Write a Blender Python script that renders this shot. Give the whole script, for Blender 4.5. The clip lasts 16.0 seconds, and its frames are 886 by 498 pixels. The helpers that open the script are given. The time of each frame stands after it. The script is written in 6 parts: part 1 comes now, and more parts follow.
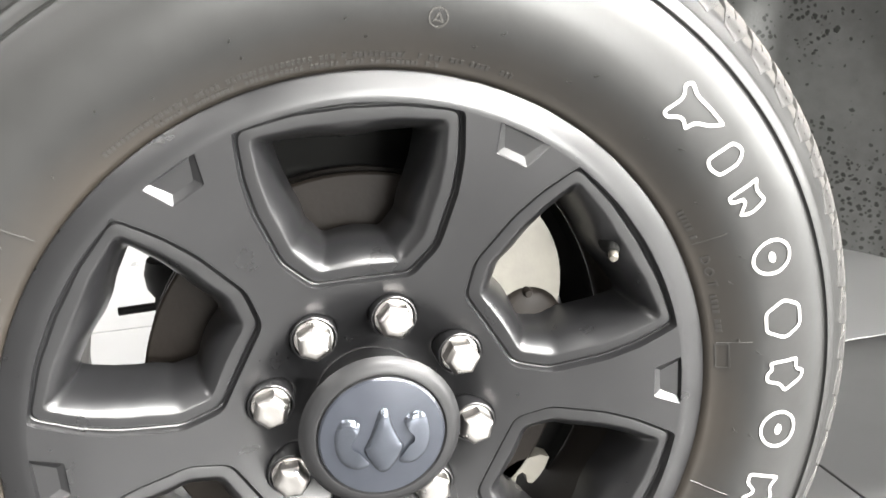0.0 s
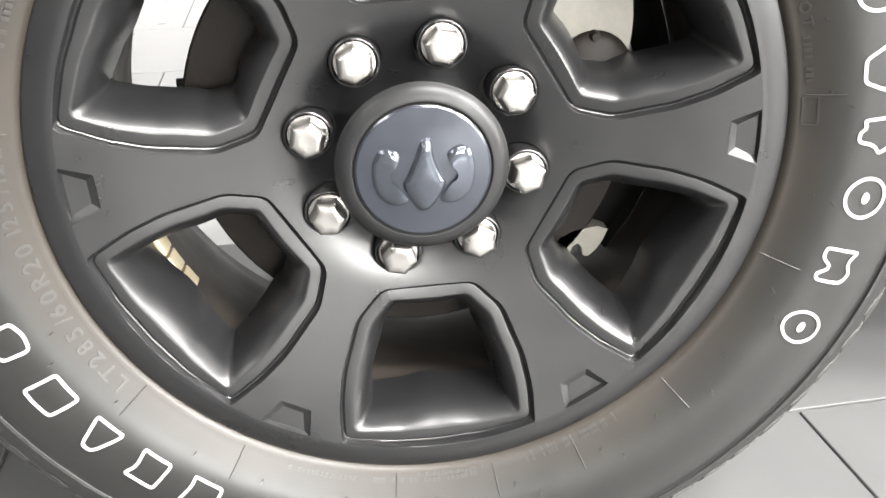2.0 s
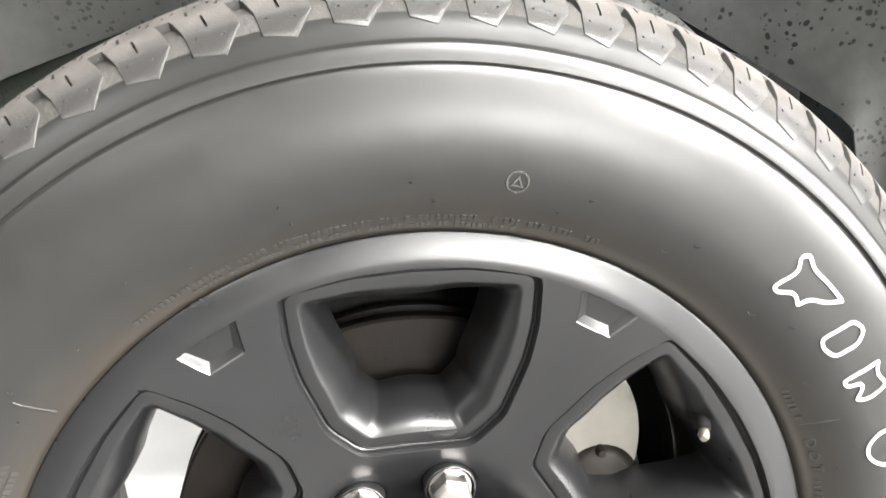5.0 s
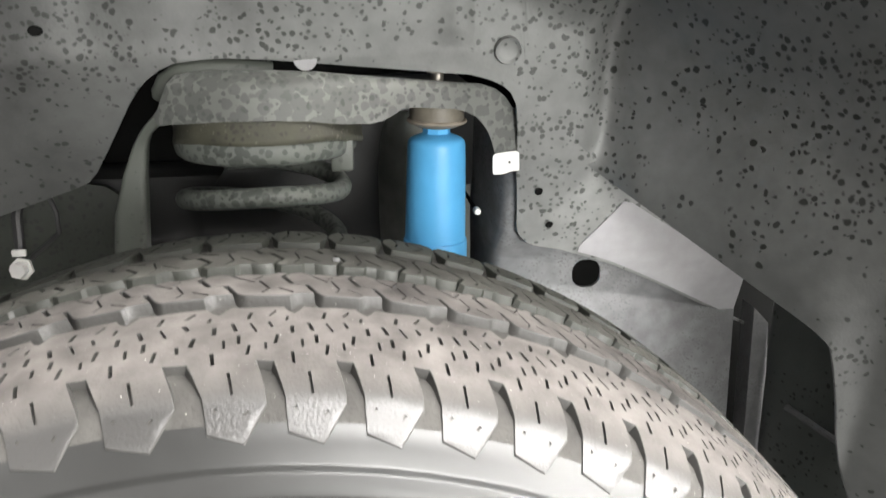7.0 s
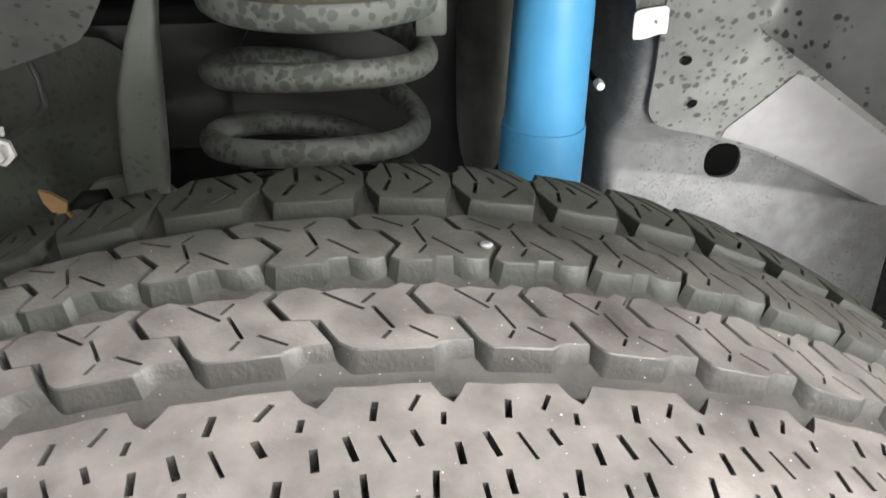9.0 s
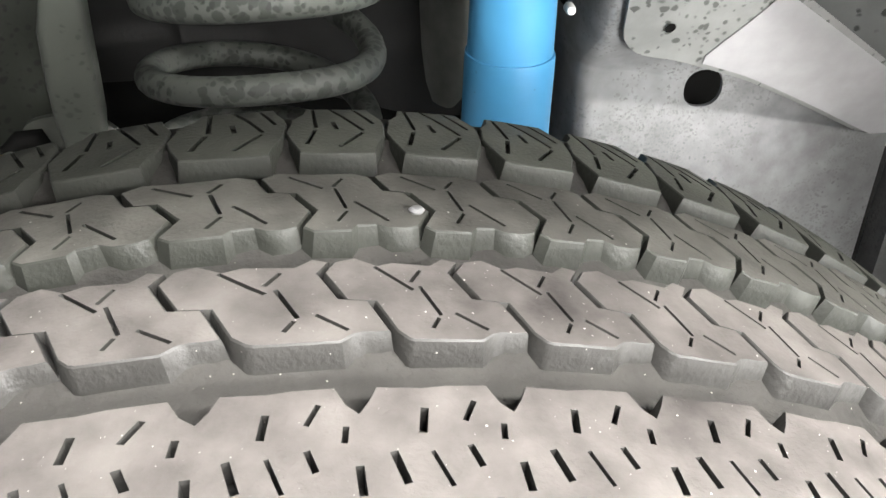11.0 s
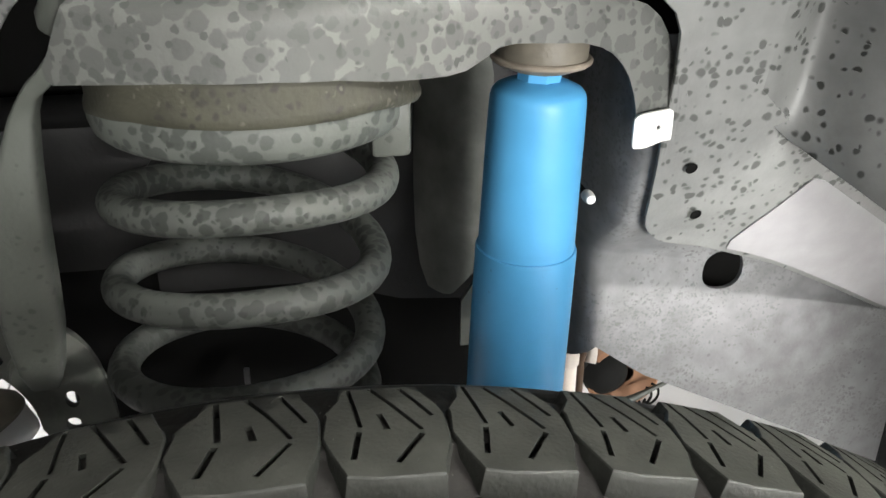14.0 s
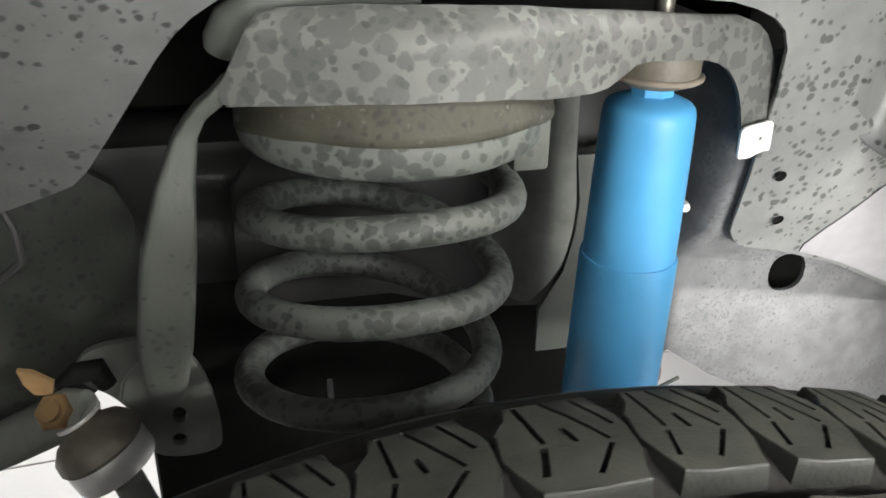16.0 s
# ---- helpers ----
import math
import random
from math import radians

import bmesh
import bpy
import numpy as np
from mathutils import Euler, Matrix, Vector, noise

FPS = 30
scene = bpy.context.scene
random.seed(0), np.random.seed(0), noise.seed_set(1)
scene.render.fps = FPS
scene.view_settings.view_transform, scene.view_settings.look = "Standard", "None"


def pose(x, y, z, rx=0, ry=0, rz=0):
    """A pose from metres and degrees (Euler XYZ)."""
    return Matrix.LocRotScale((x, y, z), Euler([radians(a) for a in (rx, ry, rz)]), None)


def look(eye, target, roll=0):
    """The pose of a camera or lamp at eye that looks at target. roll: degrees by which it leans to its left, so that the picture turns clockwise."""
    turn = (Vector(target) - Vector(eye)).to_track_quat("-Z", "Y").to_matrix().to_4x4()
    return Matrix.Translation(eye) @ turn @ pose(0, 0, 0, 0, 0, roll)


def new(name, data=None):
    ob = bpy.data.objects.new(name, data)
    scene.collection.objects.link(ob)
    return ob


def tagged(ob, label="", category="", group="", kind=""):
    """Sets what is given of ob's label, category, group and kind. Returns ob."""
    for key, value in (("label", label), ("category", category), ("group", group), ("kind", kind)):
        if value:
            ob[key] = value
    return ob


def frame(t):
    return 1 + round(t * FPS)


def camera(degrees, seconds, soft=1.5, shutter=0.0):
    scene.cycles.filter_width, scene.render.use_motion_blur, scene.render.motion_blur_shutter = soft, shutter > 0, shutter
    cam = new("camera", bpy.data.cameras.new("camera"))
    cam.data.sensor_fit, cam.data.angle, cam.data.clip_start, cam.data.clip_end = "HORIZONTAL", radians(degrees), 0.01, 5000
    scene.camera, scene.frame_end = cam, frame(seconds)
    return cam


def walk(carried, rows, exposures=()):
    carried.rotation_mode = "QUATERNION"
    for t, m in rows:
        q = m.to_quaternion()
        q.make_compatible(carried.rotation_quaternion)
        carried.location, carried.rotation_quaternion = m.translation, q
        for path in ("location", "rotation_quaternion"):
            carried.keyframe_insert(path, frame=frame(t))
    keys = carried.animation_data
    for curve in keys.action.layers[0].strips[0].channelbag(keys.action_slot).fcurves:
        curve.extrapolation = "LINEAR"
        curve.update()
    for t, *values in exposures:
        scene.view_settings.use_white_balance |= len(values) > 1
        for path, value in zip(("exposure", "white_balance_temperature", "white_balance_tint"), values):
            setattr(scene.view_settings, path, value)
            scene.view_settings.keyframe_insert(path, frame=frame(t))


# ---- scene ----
cam = camera(53.73, 16.0, soft=1.5, shutter=0.3)
PATH = [
    (0, (-0.0741, -0.6189, 0.7354), (0.1248, 0.3153, 0.4393), -1.70),
    (0.5, (-0.0613, -0.5978, 0.6946), (0.1209, 0.3302, 0.3697), 0.46),
    (1, (-0.0516, -0.5963, 0.6467), (0.0811, 0.3217, 0.2730), -0.05),
    (1.5, (-0.0398, -0.5986, 0.6186), (0.0572, 0.3019, 0.1947), -0.76),
    (2, (-0.0456, -0.6070, 0.6272), (0.0450, 0.2864, 0.1872), -1.01),
    (2.5, (-0.0510, -0.6088, 0.6615), (0.0390, 0.2837, 0.2195), -1.16),
    (3, (-0.0620, -0.5909, 0.7115), (0.0374, 0.2985, 0.2652), -1.05),
    (3.5, (-0.0680, -0.5549, 0.7589), (0.0301, 0.3366, 0.3165), -1.15),
    (4, (-0.0787, -0.5232, 0.7849), (0.0515, 0.4042, 0.4342), -0.54),
    (4.2, (-0.0731, -0.5207, 0.7867), (0.0660, 0.4223, 0.4844), -0.33),
    (6.3, (-0.0240, -0.4662, 0.9223), (0.0925, 0.4830, 0.6302), -0.08),
    (6.5, (-0.0021, -0.4205, 0.9357), (0.1170, 0.5282, 0.6430), -0.15),
    (7, (0.0505, -0.3585, 0.9845), (0.1704, 0.5899, 0.6908), -0.45),
    (7.5, (0.0338, -0.3053, 1.0224), (0.1413, 0.6394, 0.7125), -0.56),
    (8, (-0.0032, -0.2218, 1.0099), (0.1021, 0.6908, 0.6149), -0.16),
    (8.5, (0.0044, -0.1743, 1.0102), (0.1056, 0.7073, 0.5493), 0.04),
    (9, (0.0048, -0.1302, 0.9783), (0.1014, 0.7346, 0.4855), 0.27),
    (9.5, (0.0197, -0.1173, 0.9663), (0.1171, 0.7266, 0.4389), 0.37),
    (9.7, (0.0234, -0.1139, 0.9658), (0.1219, 0.7247, 0.4300), 0.39),
    (11.8, (0.0373, -0.0849, 0.9740), (0.1448, 0.7258, 0.3985), -0.43),
    (12, (0.0422, -0.0848, 0.9743), (0.1531, 0.7260, 0.3996), -0.34),
    (12.5, (0.0408, -0.0745, 0.9720), (0.1587, 0.7366, 0.3991), -0.16),
    (13, (0.0178, -0.0745, 0.9885), (0.1501, 0.7700, 0.4696), 0.03),
    (13.5, (-0.0022, -0.0411, 0.9842), (0.1482, 0.8396, 0.5349), 0.26),
    (14, (0.0052, 0.0027, 0.9774), (0.1730, 0.8833, 0.5343), 0.52),
    (14.5, (0.0075, 0.0189, 0.9726), (0.1870, 0.9009, 0.5370), 0.44),
    (15, (-0.0059, 0.0255, 0.9753), (0.1900, 0.9057, 0.5430), 0.44),
    (15.5, (-0.0500, 0.0162, 0.9834), (0.1628, 0.8931, 0.5524), 0.70),
    (16, (-0.0984, 0.0095, 0.9853), (0.1289, 0.8812, 0.5513), 0.99),
]
walk(cam, [(t, look(eye, target, roll)) for t, eye, target, roll in PATH], [(0, 1.05), (0.5, 1.08), (1, 0.85), (1.5, 0.77), (2, 0.68), (2.5, 0.68), (3, 0.66), (3.5, 0.9), (4, 0.98), (6.5, 0.45), (7, 0.35), (7.5, 0.86), (8, 0.86), (8.5, 0.45), (9, 0.47), (9.5, 0.6), (12, 0.78), (12.5, 0.8), (13, 0.7), (14, 0.66), (16, 0.68)])

# ---------------- world, lamps, exposure ----------------
world = bpy.data.worlds.new("world")
scene.world = world
world.use_nodes = True
world.node_tree.nodes["Background"].inputs[0].default_value = (0.9, 0.95, 1.0, 1)
world.node_tree.nodes["Background"].inputs[1].default_value = 0.006


def area_lamp(name, eye, target, sx, sy, watts, color=(1, 0.98, 0.95)):
    data = bpy.data.lights.new(name, "AREA")
    data.shape, data.size, data.size_y, data.energy, data.color = "RECTANGLE", sx, sy, watts, color
    ob = new(name, data)
    ob.matrix_world = look(eye, target)
    return ob


# Unseen ceiling lamps; watts set one by one to shape the light.
LAMPS = [("ceiling_lamp", (x, y, 3.52), (x, y, 0), 2.4, 0.30, w) for x, y, w in (
    (-3.4, -1.8, 50), (1.5, -1.8, 380), (4.6, -1.8, 800), (-3.4, -4.6, 50), (1.5, -4.6, 120), (4.6, -4.6, 1050),
    (-3.4, -7.4, 80), (1.5, -7.4, 130), (4.6, -7.4, 500), (-1.1, 4.0, 135), (1.7, 4.0, 135))]
for n, eye, tgt, sx, sy, w in LAMPS:
    area_lamp(n, eye, tgt, sx, sy, w)
# Unseen windows, added to throw low daylight on wheel and arch.
area_lamp("window_daylight", (3.6, -10.9, 1.75), (3.6, 0, 1.75), 4.4, 2.3, 1250, (1.0, 0.995, 0.96))
area_lamp("window_daylight", (7.9, -3.6, 1.75), (0, -3.6, 1.75), 4.4, 2.3, 650, (1.0, 0.995, 0.96))



# ---------------- materials ----------------
def mat(name, color, rough=0.5, metal=0.0, var=0.15, scale=40.0, bump=0.0, bump_scale=200.0, spec=0.5, emit=None, coat=0.0, each=False, uneven=0.08):
    m = bpy.data.materials.new(name)
    m.use_nodes = True
    nt = m.node_tree
    p = nt.nodes["Principled BSDF"]
    p.inputs["Metallic"].default_value = metal
    p.inputs["Specular IOR Level"].default_value = spec
    p.inputs["Coat Weight"].default_value = coat
    tc = nt.nodes.new("ShaderNodeTexCoord")
    n1 = nt.nodes.new("ShaderNodeTexNoise")
    n1.inputs["Scale"].default_value, n1.inputs["Detail"].default_value = scale, 6
    n2 = nt.nodes.new("ShaderNodeTexNoise")
    n2.inputs["Scale"].default_value, n2.inputs["Detail"].default_value = scale * 0.13, 3
    where = tc.outputs["Object"]
    if each == "place":
        where = nt.nodes.new("ShaderNodeNewGeometry").outputs["Position"]
    elif each:
        info = nt.nodes.new("ShaderNodeObjectInfo")
        moved = nt.nodes.new("ShaderNodeVectorMath")
        moved.operation = "ADD"
        far = nt.nodes.new("ShaderNodeMath")
        far.operation = "MULTIPLY"
        far.inputs[1].default_value = 7.0
        nt.links.new(info.outputs["Random"], far.inputs[0])
        nt.links.new(where, moved.inputs[0])
        nt.links.new(far.outputs[0], moved.inputs[1])
        where = moved.outputs[0]
    nt.links.new(where, n1.inputs["Vector"])
    nt.links.new(where, n2.inputs["Vector"])
    add = nt.nodes.new("ShaderNodeMath")
    add.operation = "ADD"
    nt.links.new(n1.outputs["Fac"], add.inputs[0])
    nt.links.new(n2.outputs["Fac"], add.inputs[1])
    ramp = nt.nodes.new("ShaderNodeMapRange")
    ramp.inputs["From Min"].default_value, ramp.inputs["From Max"].default_value = 0.6, 1.4
    ramp.inputs["To Min"].default_value, ramp.inputs["To Max"].default_value = 1 - var, 1 + var
    nt.links.new(add.outputs[0], ramp.inputs["Value"])
    mul = nt.nodes.new("ShaderNodeVectorMath")
    mul.operation = "SCALE"
    mul.inputs[0].default_value = color
    nt.links.new(ramp.outputs[0], mul.inputs["Scale"])
    nt.links.new(mul.outputs[0], p.inputs["Base Color"])
    rr = nt.nodes.new("ShaderNodeMapRange")
    rr.inputs["From Min"].default_value, rr.inputs["From Max"].default_value = 0.3, 0.7
    rr.inputs["To Min"].default_value, rr.inputs["To Max"].default_value = max(rough - uneven, 0.02), min(rough + uneven, 1)
    nt.links.new(n1.outputs["Fac"], rr.inputs["Value"])
    nt.links.new(rr.outputs[0], p.inputs["Roughness"])
    if bump:
        n3 = nt.nodes.new("ShaderNodeTexNoise")
        n3.inputs["Scale"].default_value, n3.inputs["Detail"].default_value = bump_scale, 4
        nt.links.new(where, n3.inputs["Vector"])
        b = nt.nodes.new("ShaderNodeBump")
        b.inputs["Strength"].default_value, b.inputs["Distance"].default_value = bump, 0.001
        nt.links.new(n3.outputs["Fac"], b.inputs["Height"])
        nt.links.new(b.outputs[0], p.inputs["Normal"])
    if emit:
        p.inputs["Emission Color"].default_value, p.inputs["Emission Strength"].default_value = (1, 0.98, 0.95, 1), emit
    return m


def spotted(name, base, spot, rough, cells=90.0, size=0.32, amount=0.55, spread=6.0, base_var=0.12):
    """A dusty coat with dried dark drop marks, thick in some areas and thin in others."""
    m = mat(name, base, rough, 0, base_var, 60, 0.25, 300)
    drops(m, spot, cells, size, amount, spread)
    return m


def drops(m, spot, cells, size, amount, spread, blur=0.08):
    """One layer of drop marks over what the material has."""
    nt = m.node_tree
    p = nt.nodes["Principled BSDF"]
    tc = nt.nodes.new("ShaderNodeTexCoord")
    warp = nt.nodes.new("ShaderNodeTexNoise")
    warp.inputs["Scale"].default_value, warp.inputs["Detail"].default_value = cells * 0.7, 1
    mixv = nt.nodes.new("ShaderNodeVectorMath")
    mixv.operation = "MULTIPLY_ADD"
    mixv.inputs[1].default_value = (0.006, 0.006, 0.006)
    nt.links.new(tc.outputs["Object"], warp.inputs["Vector"])
    nt.links.new(warp.outputs["Color"], mixv.inputs[0])
    nt.links.new(tc.outputs["Object"], mixv.inputs[2])
    vor = nt.nodes.new("ShaderNodeTexVoronoi")
    vor.inputs["Scale"].default_value, vor.inputs["Randomness"].default_value = cells, 1.0
    nt.links.new(mixv.outputs[0], vor.inputs["Vector"])
    sep = nt.nodes.new("ShaderNodeSeparateColor")
    nt.links.new(vor.outputs["Color"], sep.inputs[0])
    area = nt.nodes.new("ShaderNodeTexNoise")
    area.inputs["Scale"].default_value, area.inputs["Detail"].default_value = spread, 2
    nt.links.new(tc.outputs["Object"], area.inputs["Vector"])
    lim = nt.nodes.new("ShaderNodeMapRange")
    lim.inputs["From Min"].default_value, lim.inputs["From Max"].default_value = 0.38, 0.62
    lim.inputs["To Min"].default_value, lim.inputs["To Max"].default_value = amount - 0.5, amount + 0.5
    nt.links.new(area.outputs["Fac"], lim.inputs["Value"])
    chosen = nt.nodes.new("ShaderNodeMath")
    chosen.operation = "LESS_THAN"
    nt.links.new(sep.outputs[0], chosen.inputs[0])
    nt.links.new(lim.outputs[0], chosen.inputs[1])
    rad = nt.nodes.new("ShaderNodeMath")
    rad.operation = "MULTIPLY_ADD"
    rad.inputs[1].default_value, rad.inputs[2].default_value = size * 0.9, size * 0.45
    nt.links.new(sep.outputs[1], rad.inputs[0])
    near = nt.nodes.new("ShaderNodeMath")
    near.operation = "SUBTRACT"
    nt.links.new(rad.outputs[0], near.inputs[0])
    nt.links.new(vor.outputs["Distance"], near.inputs[1])
    edge = nt.nodes.new("ShaderNodeMapRange")
    edge.inputs["From Min"].default_value, edge.inputs["From Max"].default_value = -blur, blur * 1.2
    nt.links.new(near.outputs[0], edge.inputs["Value"])
    fac = nt.nodes.new("ShaderNodeMath")
    fac.operation = "MULTIPLY"
    nt.links.new(edge.outputs[0], fac.inputs[0])
    nt.links.new(chosen.outputs[0], fac.inputs[1])
    mix = nt.nodes.new("ShaderNodeMix")
    mix.data_type = "RGBA"
    old = p.inputs["Base Color"].links[0].from_socket
    nt.links.new(fac.outputs[0], mix.inputs["Factor"])
    nt.links.new(old, mix.inputs["A"])
    mix.inputs["B"].default_value = (*spot, 1)
    nt.links.new(mix.outputs["Result"], p.inputs["Base Color"])


def rubber_mat(name, base, dust, lo, hi, rough=0.55, each=False, outer=None, grain=0.12, relief=0.04, uneven=0.015, spec=0.5, relief_scale=600):
    """Black rubber with brown dust on the sidewall and a darker tone on the tread, inward of lo..hi from the wheel's
    axis.
    """
    m = mat(name, base, rough, 0, grain, 60, relief, relief_scale, spec, each=each, uneven=uneven)
    nt = m.node_tree
    p = nt.nodes["Principled BSDF"]
    tc = nt.nodes.new("ShaderNodeTexCoord")
    sep = nt.nodes.new("ShaderNodeSeparateXYZ")
    nt.links.new(tc.outputs["Object"], sep.inputs[0])
    comb = nt.nodes.new("ShaderNodeCombineXYZ")
    nt.links.new(sep.outputs["X"], comb.inputs["X"])
    down = nt.nodes.new("ShaderNodeMath")
    down.operation = "SUBTRACT"
    down.inputs[1].default_value = 0.405
    nt.links.new(sep.outputs["Z"], down.inputs[0])
    nt.links.new(down.outputs[0], comb.inputs["Y"])
    length = nt.nodes.new("ShaderNodeVectorMath")
    length.operation = "LENGTH"
    nt.links.new(comb.outputs[0], length.inputs[0])
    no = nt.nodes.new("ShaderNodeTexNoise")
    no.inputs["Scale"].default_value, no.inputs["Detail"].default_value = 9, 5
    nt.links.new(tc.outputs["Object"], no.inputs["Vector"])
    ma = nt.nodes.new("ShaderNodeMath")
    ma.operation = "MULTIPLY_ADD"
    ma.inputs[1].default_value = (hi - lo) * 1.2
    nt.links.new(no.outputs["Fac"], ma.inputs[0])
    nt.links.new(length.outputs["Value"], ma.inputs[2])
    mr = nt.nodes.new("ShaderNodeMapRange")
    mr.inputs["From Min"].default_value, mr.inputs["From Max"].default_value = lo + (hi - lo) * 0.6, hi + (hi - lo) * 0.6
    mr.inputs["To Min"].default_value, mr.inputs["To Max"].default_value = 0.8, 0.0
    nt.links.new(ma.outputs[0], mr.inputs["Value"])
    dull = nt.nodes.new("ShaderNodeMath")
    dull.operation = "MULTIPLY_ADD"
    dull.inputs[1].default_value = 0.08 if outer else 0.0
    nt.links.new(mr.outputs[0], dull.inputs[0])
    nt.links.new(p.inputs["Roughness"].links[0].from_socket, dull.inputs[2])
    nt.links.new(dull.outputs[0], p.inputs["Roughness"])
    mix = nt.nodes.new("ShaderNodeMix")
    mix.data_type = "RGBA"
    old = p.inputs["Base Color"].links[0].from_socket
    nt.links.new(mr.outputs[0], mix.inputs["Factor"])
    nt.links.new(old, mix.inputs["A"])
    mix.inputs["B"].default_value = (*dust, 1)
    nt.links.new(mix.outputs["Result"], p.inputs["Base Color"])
    if outer:
        far = nt.nodes.new("ShaderNodeMapRange")
        far.inputs["From Min"].default_value, far.inputs["From Max"].default_value = 0.4005, 0.4105
        nt.links.new(length.outputs["Value"], far.inputs["Value"])
        mix2 = nt.nodes.new("ShaderNodeMix")
        mix2.data_type = "RGBA"
        nt.links.new(far.outputs[0], mix2.inputs["Factor"])
        nt.links.new(mix.outputs["Result"], mix2.inputs["A"])
        mix2.inputs["B"].default_value = (*outer, 1)
        nt.links.new(mix2.outputs["Result"], p.inputs["Base Color"])
    return m


def specks(m, scale, share, color):
    """Small pale grains scattered over a material."""
    nt = m.node_tree
    p = nt.nodes["Principled BSDF"]
    tc = nt.nodes.new("ShaderNodeTexCoord")
    vor = nt.nodes.new("ShaderNodeTexVoronoi")
    vor.inputs["Scale"].default_value = scale
    info = nt.nodes.new("ShaderNodeObjectInfo")
    moved = nt.nodes.new("ShaderNodeVectorMath")
    moved.operation = "ADD"
    nt.links.new(tc.outputs["Object"], moved.inputs[0])
    nt.links.new(info.outputs["Random"], moved.inputs[1])
    nt.links.new(moved.outputs[0], vor.inputs["Vector"])
    sep = nt.nodes.new("ShaderNodeSeparateColor")
    nt.links.new(vor.outputs["Color"], sep.inputs[0])
    few = nt.nodes.new("ShaderNodeMath")
    few.operation = "LESS_THAN"
    few.inputs[1].default_value = share
    nt.links.new(sep.outputs[0], few.inputs[0])
    size = nt.nodes.new("ShaderNodeMath")
    size.operation = "MULTIPLY"
    size.inputs[1].default_value = 0.21
    nt.links.new(sep.outputs[1], size.inputs[0])
    near = nt.nodes.new("ShaderNodeMath")
    near.operation = "LESS_THAN"
    nt.links.new(vor.outputs["Distance"], near.inputs[0])
    nt.links.new(size.outputs[0], near.inputs[1])
    both = nt.nodes.new("ShaderNodeMath")
    both.operation = "MULTIPLY"
    nt.links.new(few.outputs[0], both.inputs[0])
    nt.links.new(near.outputs[0], both.inputs[1])
    mix = nt.nodes.new("ShaderNodeMix")
    mix.data_type = "RGBA"
    old = p.inputs["Base Color"].links[0].from_socket
    nt.links.new(both.outputs[0], mix.inputs["Factor"])
    nt.links.new(old, mix.inputs["A"])
    mix.inputs["B"].default_value = (*color, 1)
    nt.links.new(mix.outputs["Result"], p.inputs["Base Color"])


def bare_edge(m, lo, hi, color, rough):
    """Clean glossy rubber nearer to the wheel's axis than lo, fading into the material by hi."""
    nt = m.node_tree
    p = nt.nodes["Principled BSDF"]
    sep = nt.nodes.new("ShaderNodeSeparateXYZ")
    geo = nt.nodes.new("ShaderNodeNewGeometry")
    nt.links.new(geo.outputs["Position"], sep.inputs[0])
    comb = nt.nodes.new("ShaderNodeCombineXYZ")
    nt.links.new(sep.outputs["X"], comb.inputs["X"])
    down = nt.nodes.new("ShaderNodeMath")
    down.operation = "SUBTRACT"
    down.inputs[1].default_value = 0.405
    nt.links.new(sep.outputs["Z"], down.inputs[0])
    nt.links.new(down.outputs[0], comb.inputs["Y"])
    length = nt.nodes.new("ShaderNodeVectorMath")
    length.operation = "LENGTH"
    nt.links.new(comb.outputs[0], length.inputs[0])
    no = nt.nodes.new("ShaderNodeTexNoise")
    no.inputs["Scale"].default_value, no.inputs["Detail"].default_value = 45, 4
    nt.links.new(geo.outputs["Position"], no.inputs["Vector"])
    shake = nt.nodes.new("ShaderNodeMath")
    shake.operation = "MULTIPLY_ADD"
    shake.inputs[1].default_value = 0.004
    nt.links.new(no.outputs["Fac"], shake.inputs[0])
    nt.links.new(length.outputs["Value"], shake.inputs[2])
    fade = nt.nodes.new("ShaderNodeMapRange")
    fade.inputs["From Min"].default_value, fade.inputs["From Max"].default_value = lo + 0.002, hi + 0.002
    nt.links.new(shake.outputs[0], fade.inputs["Value"])
    mix = nt.nodes.new("ShaderNodeMix")
    mix.data_type = "RGBA"
    nt.links.new(fade.outputs[0], mix.inputs["Factor"])
    mix.inputs["A"].default_value = (*color, 1)
    nt.links.new(p.inputs["Base Color"].links[0].from_socket, mix.inputs["B"])
    nt.links.new(mix.outputs["Result"], p.inputs["Base Color"])
    for name, low, high in (("Roughness", rough, p.inputs["Roughness"].default_value), ("Specular IOR Level", 0.5, p.inputs["Specular IOR Level"].default_value)):
        one = nt.nodes.new("ShaderNodeMix")
        nt.links.new(fade.outputs[0], one.inputs["Factor"])
        one.inputs["A"].default_value, one.inputs["B"].default_value = low, high
        if p.inputs[name].is_linked:
            nt.links.new(p.inputs[name].links[0].from_socket, one.inputs["B"])
        nt.links.new(one.outputs["Result"], p.inputs[name])


M_RUBBER = rubber_mat("sidewall_rubber", (0.014, 0.014, 0.0135), (0.026, 0.021, 0.016), 0.27, 0.308, 0.36, outer=(0.045, 0.042, 0.039), spec=0.42, relief=0.75, relief_scale=15)
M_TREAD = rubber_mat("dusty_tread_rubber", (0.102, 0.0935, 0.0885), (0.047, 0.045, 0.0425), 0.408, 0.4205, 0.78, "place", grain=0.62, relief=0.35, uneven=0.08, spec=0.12)
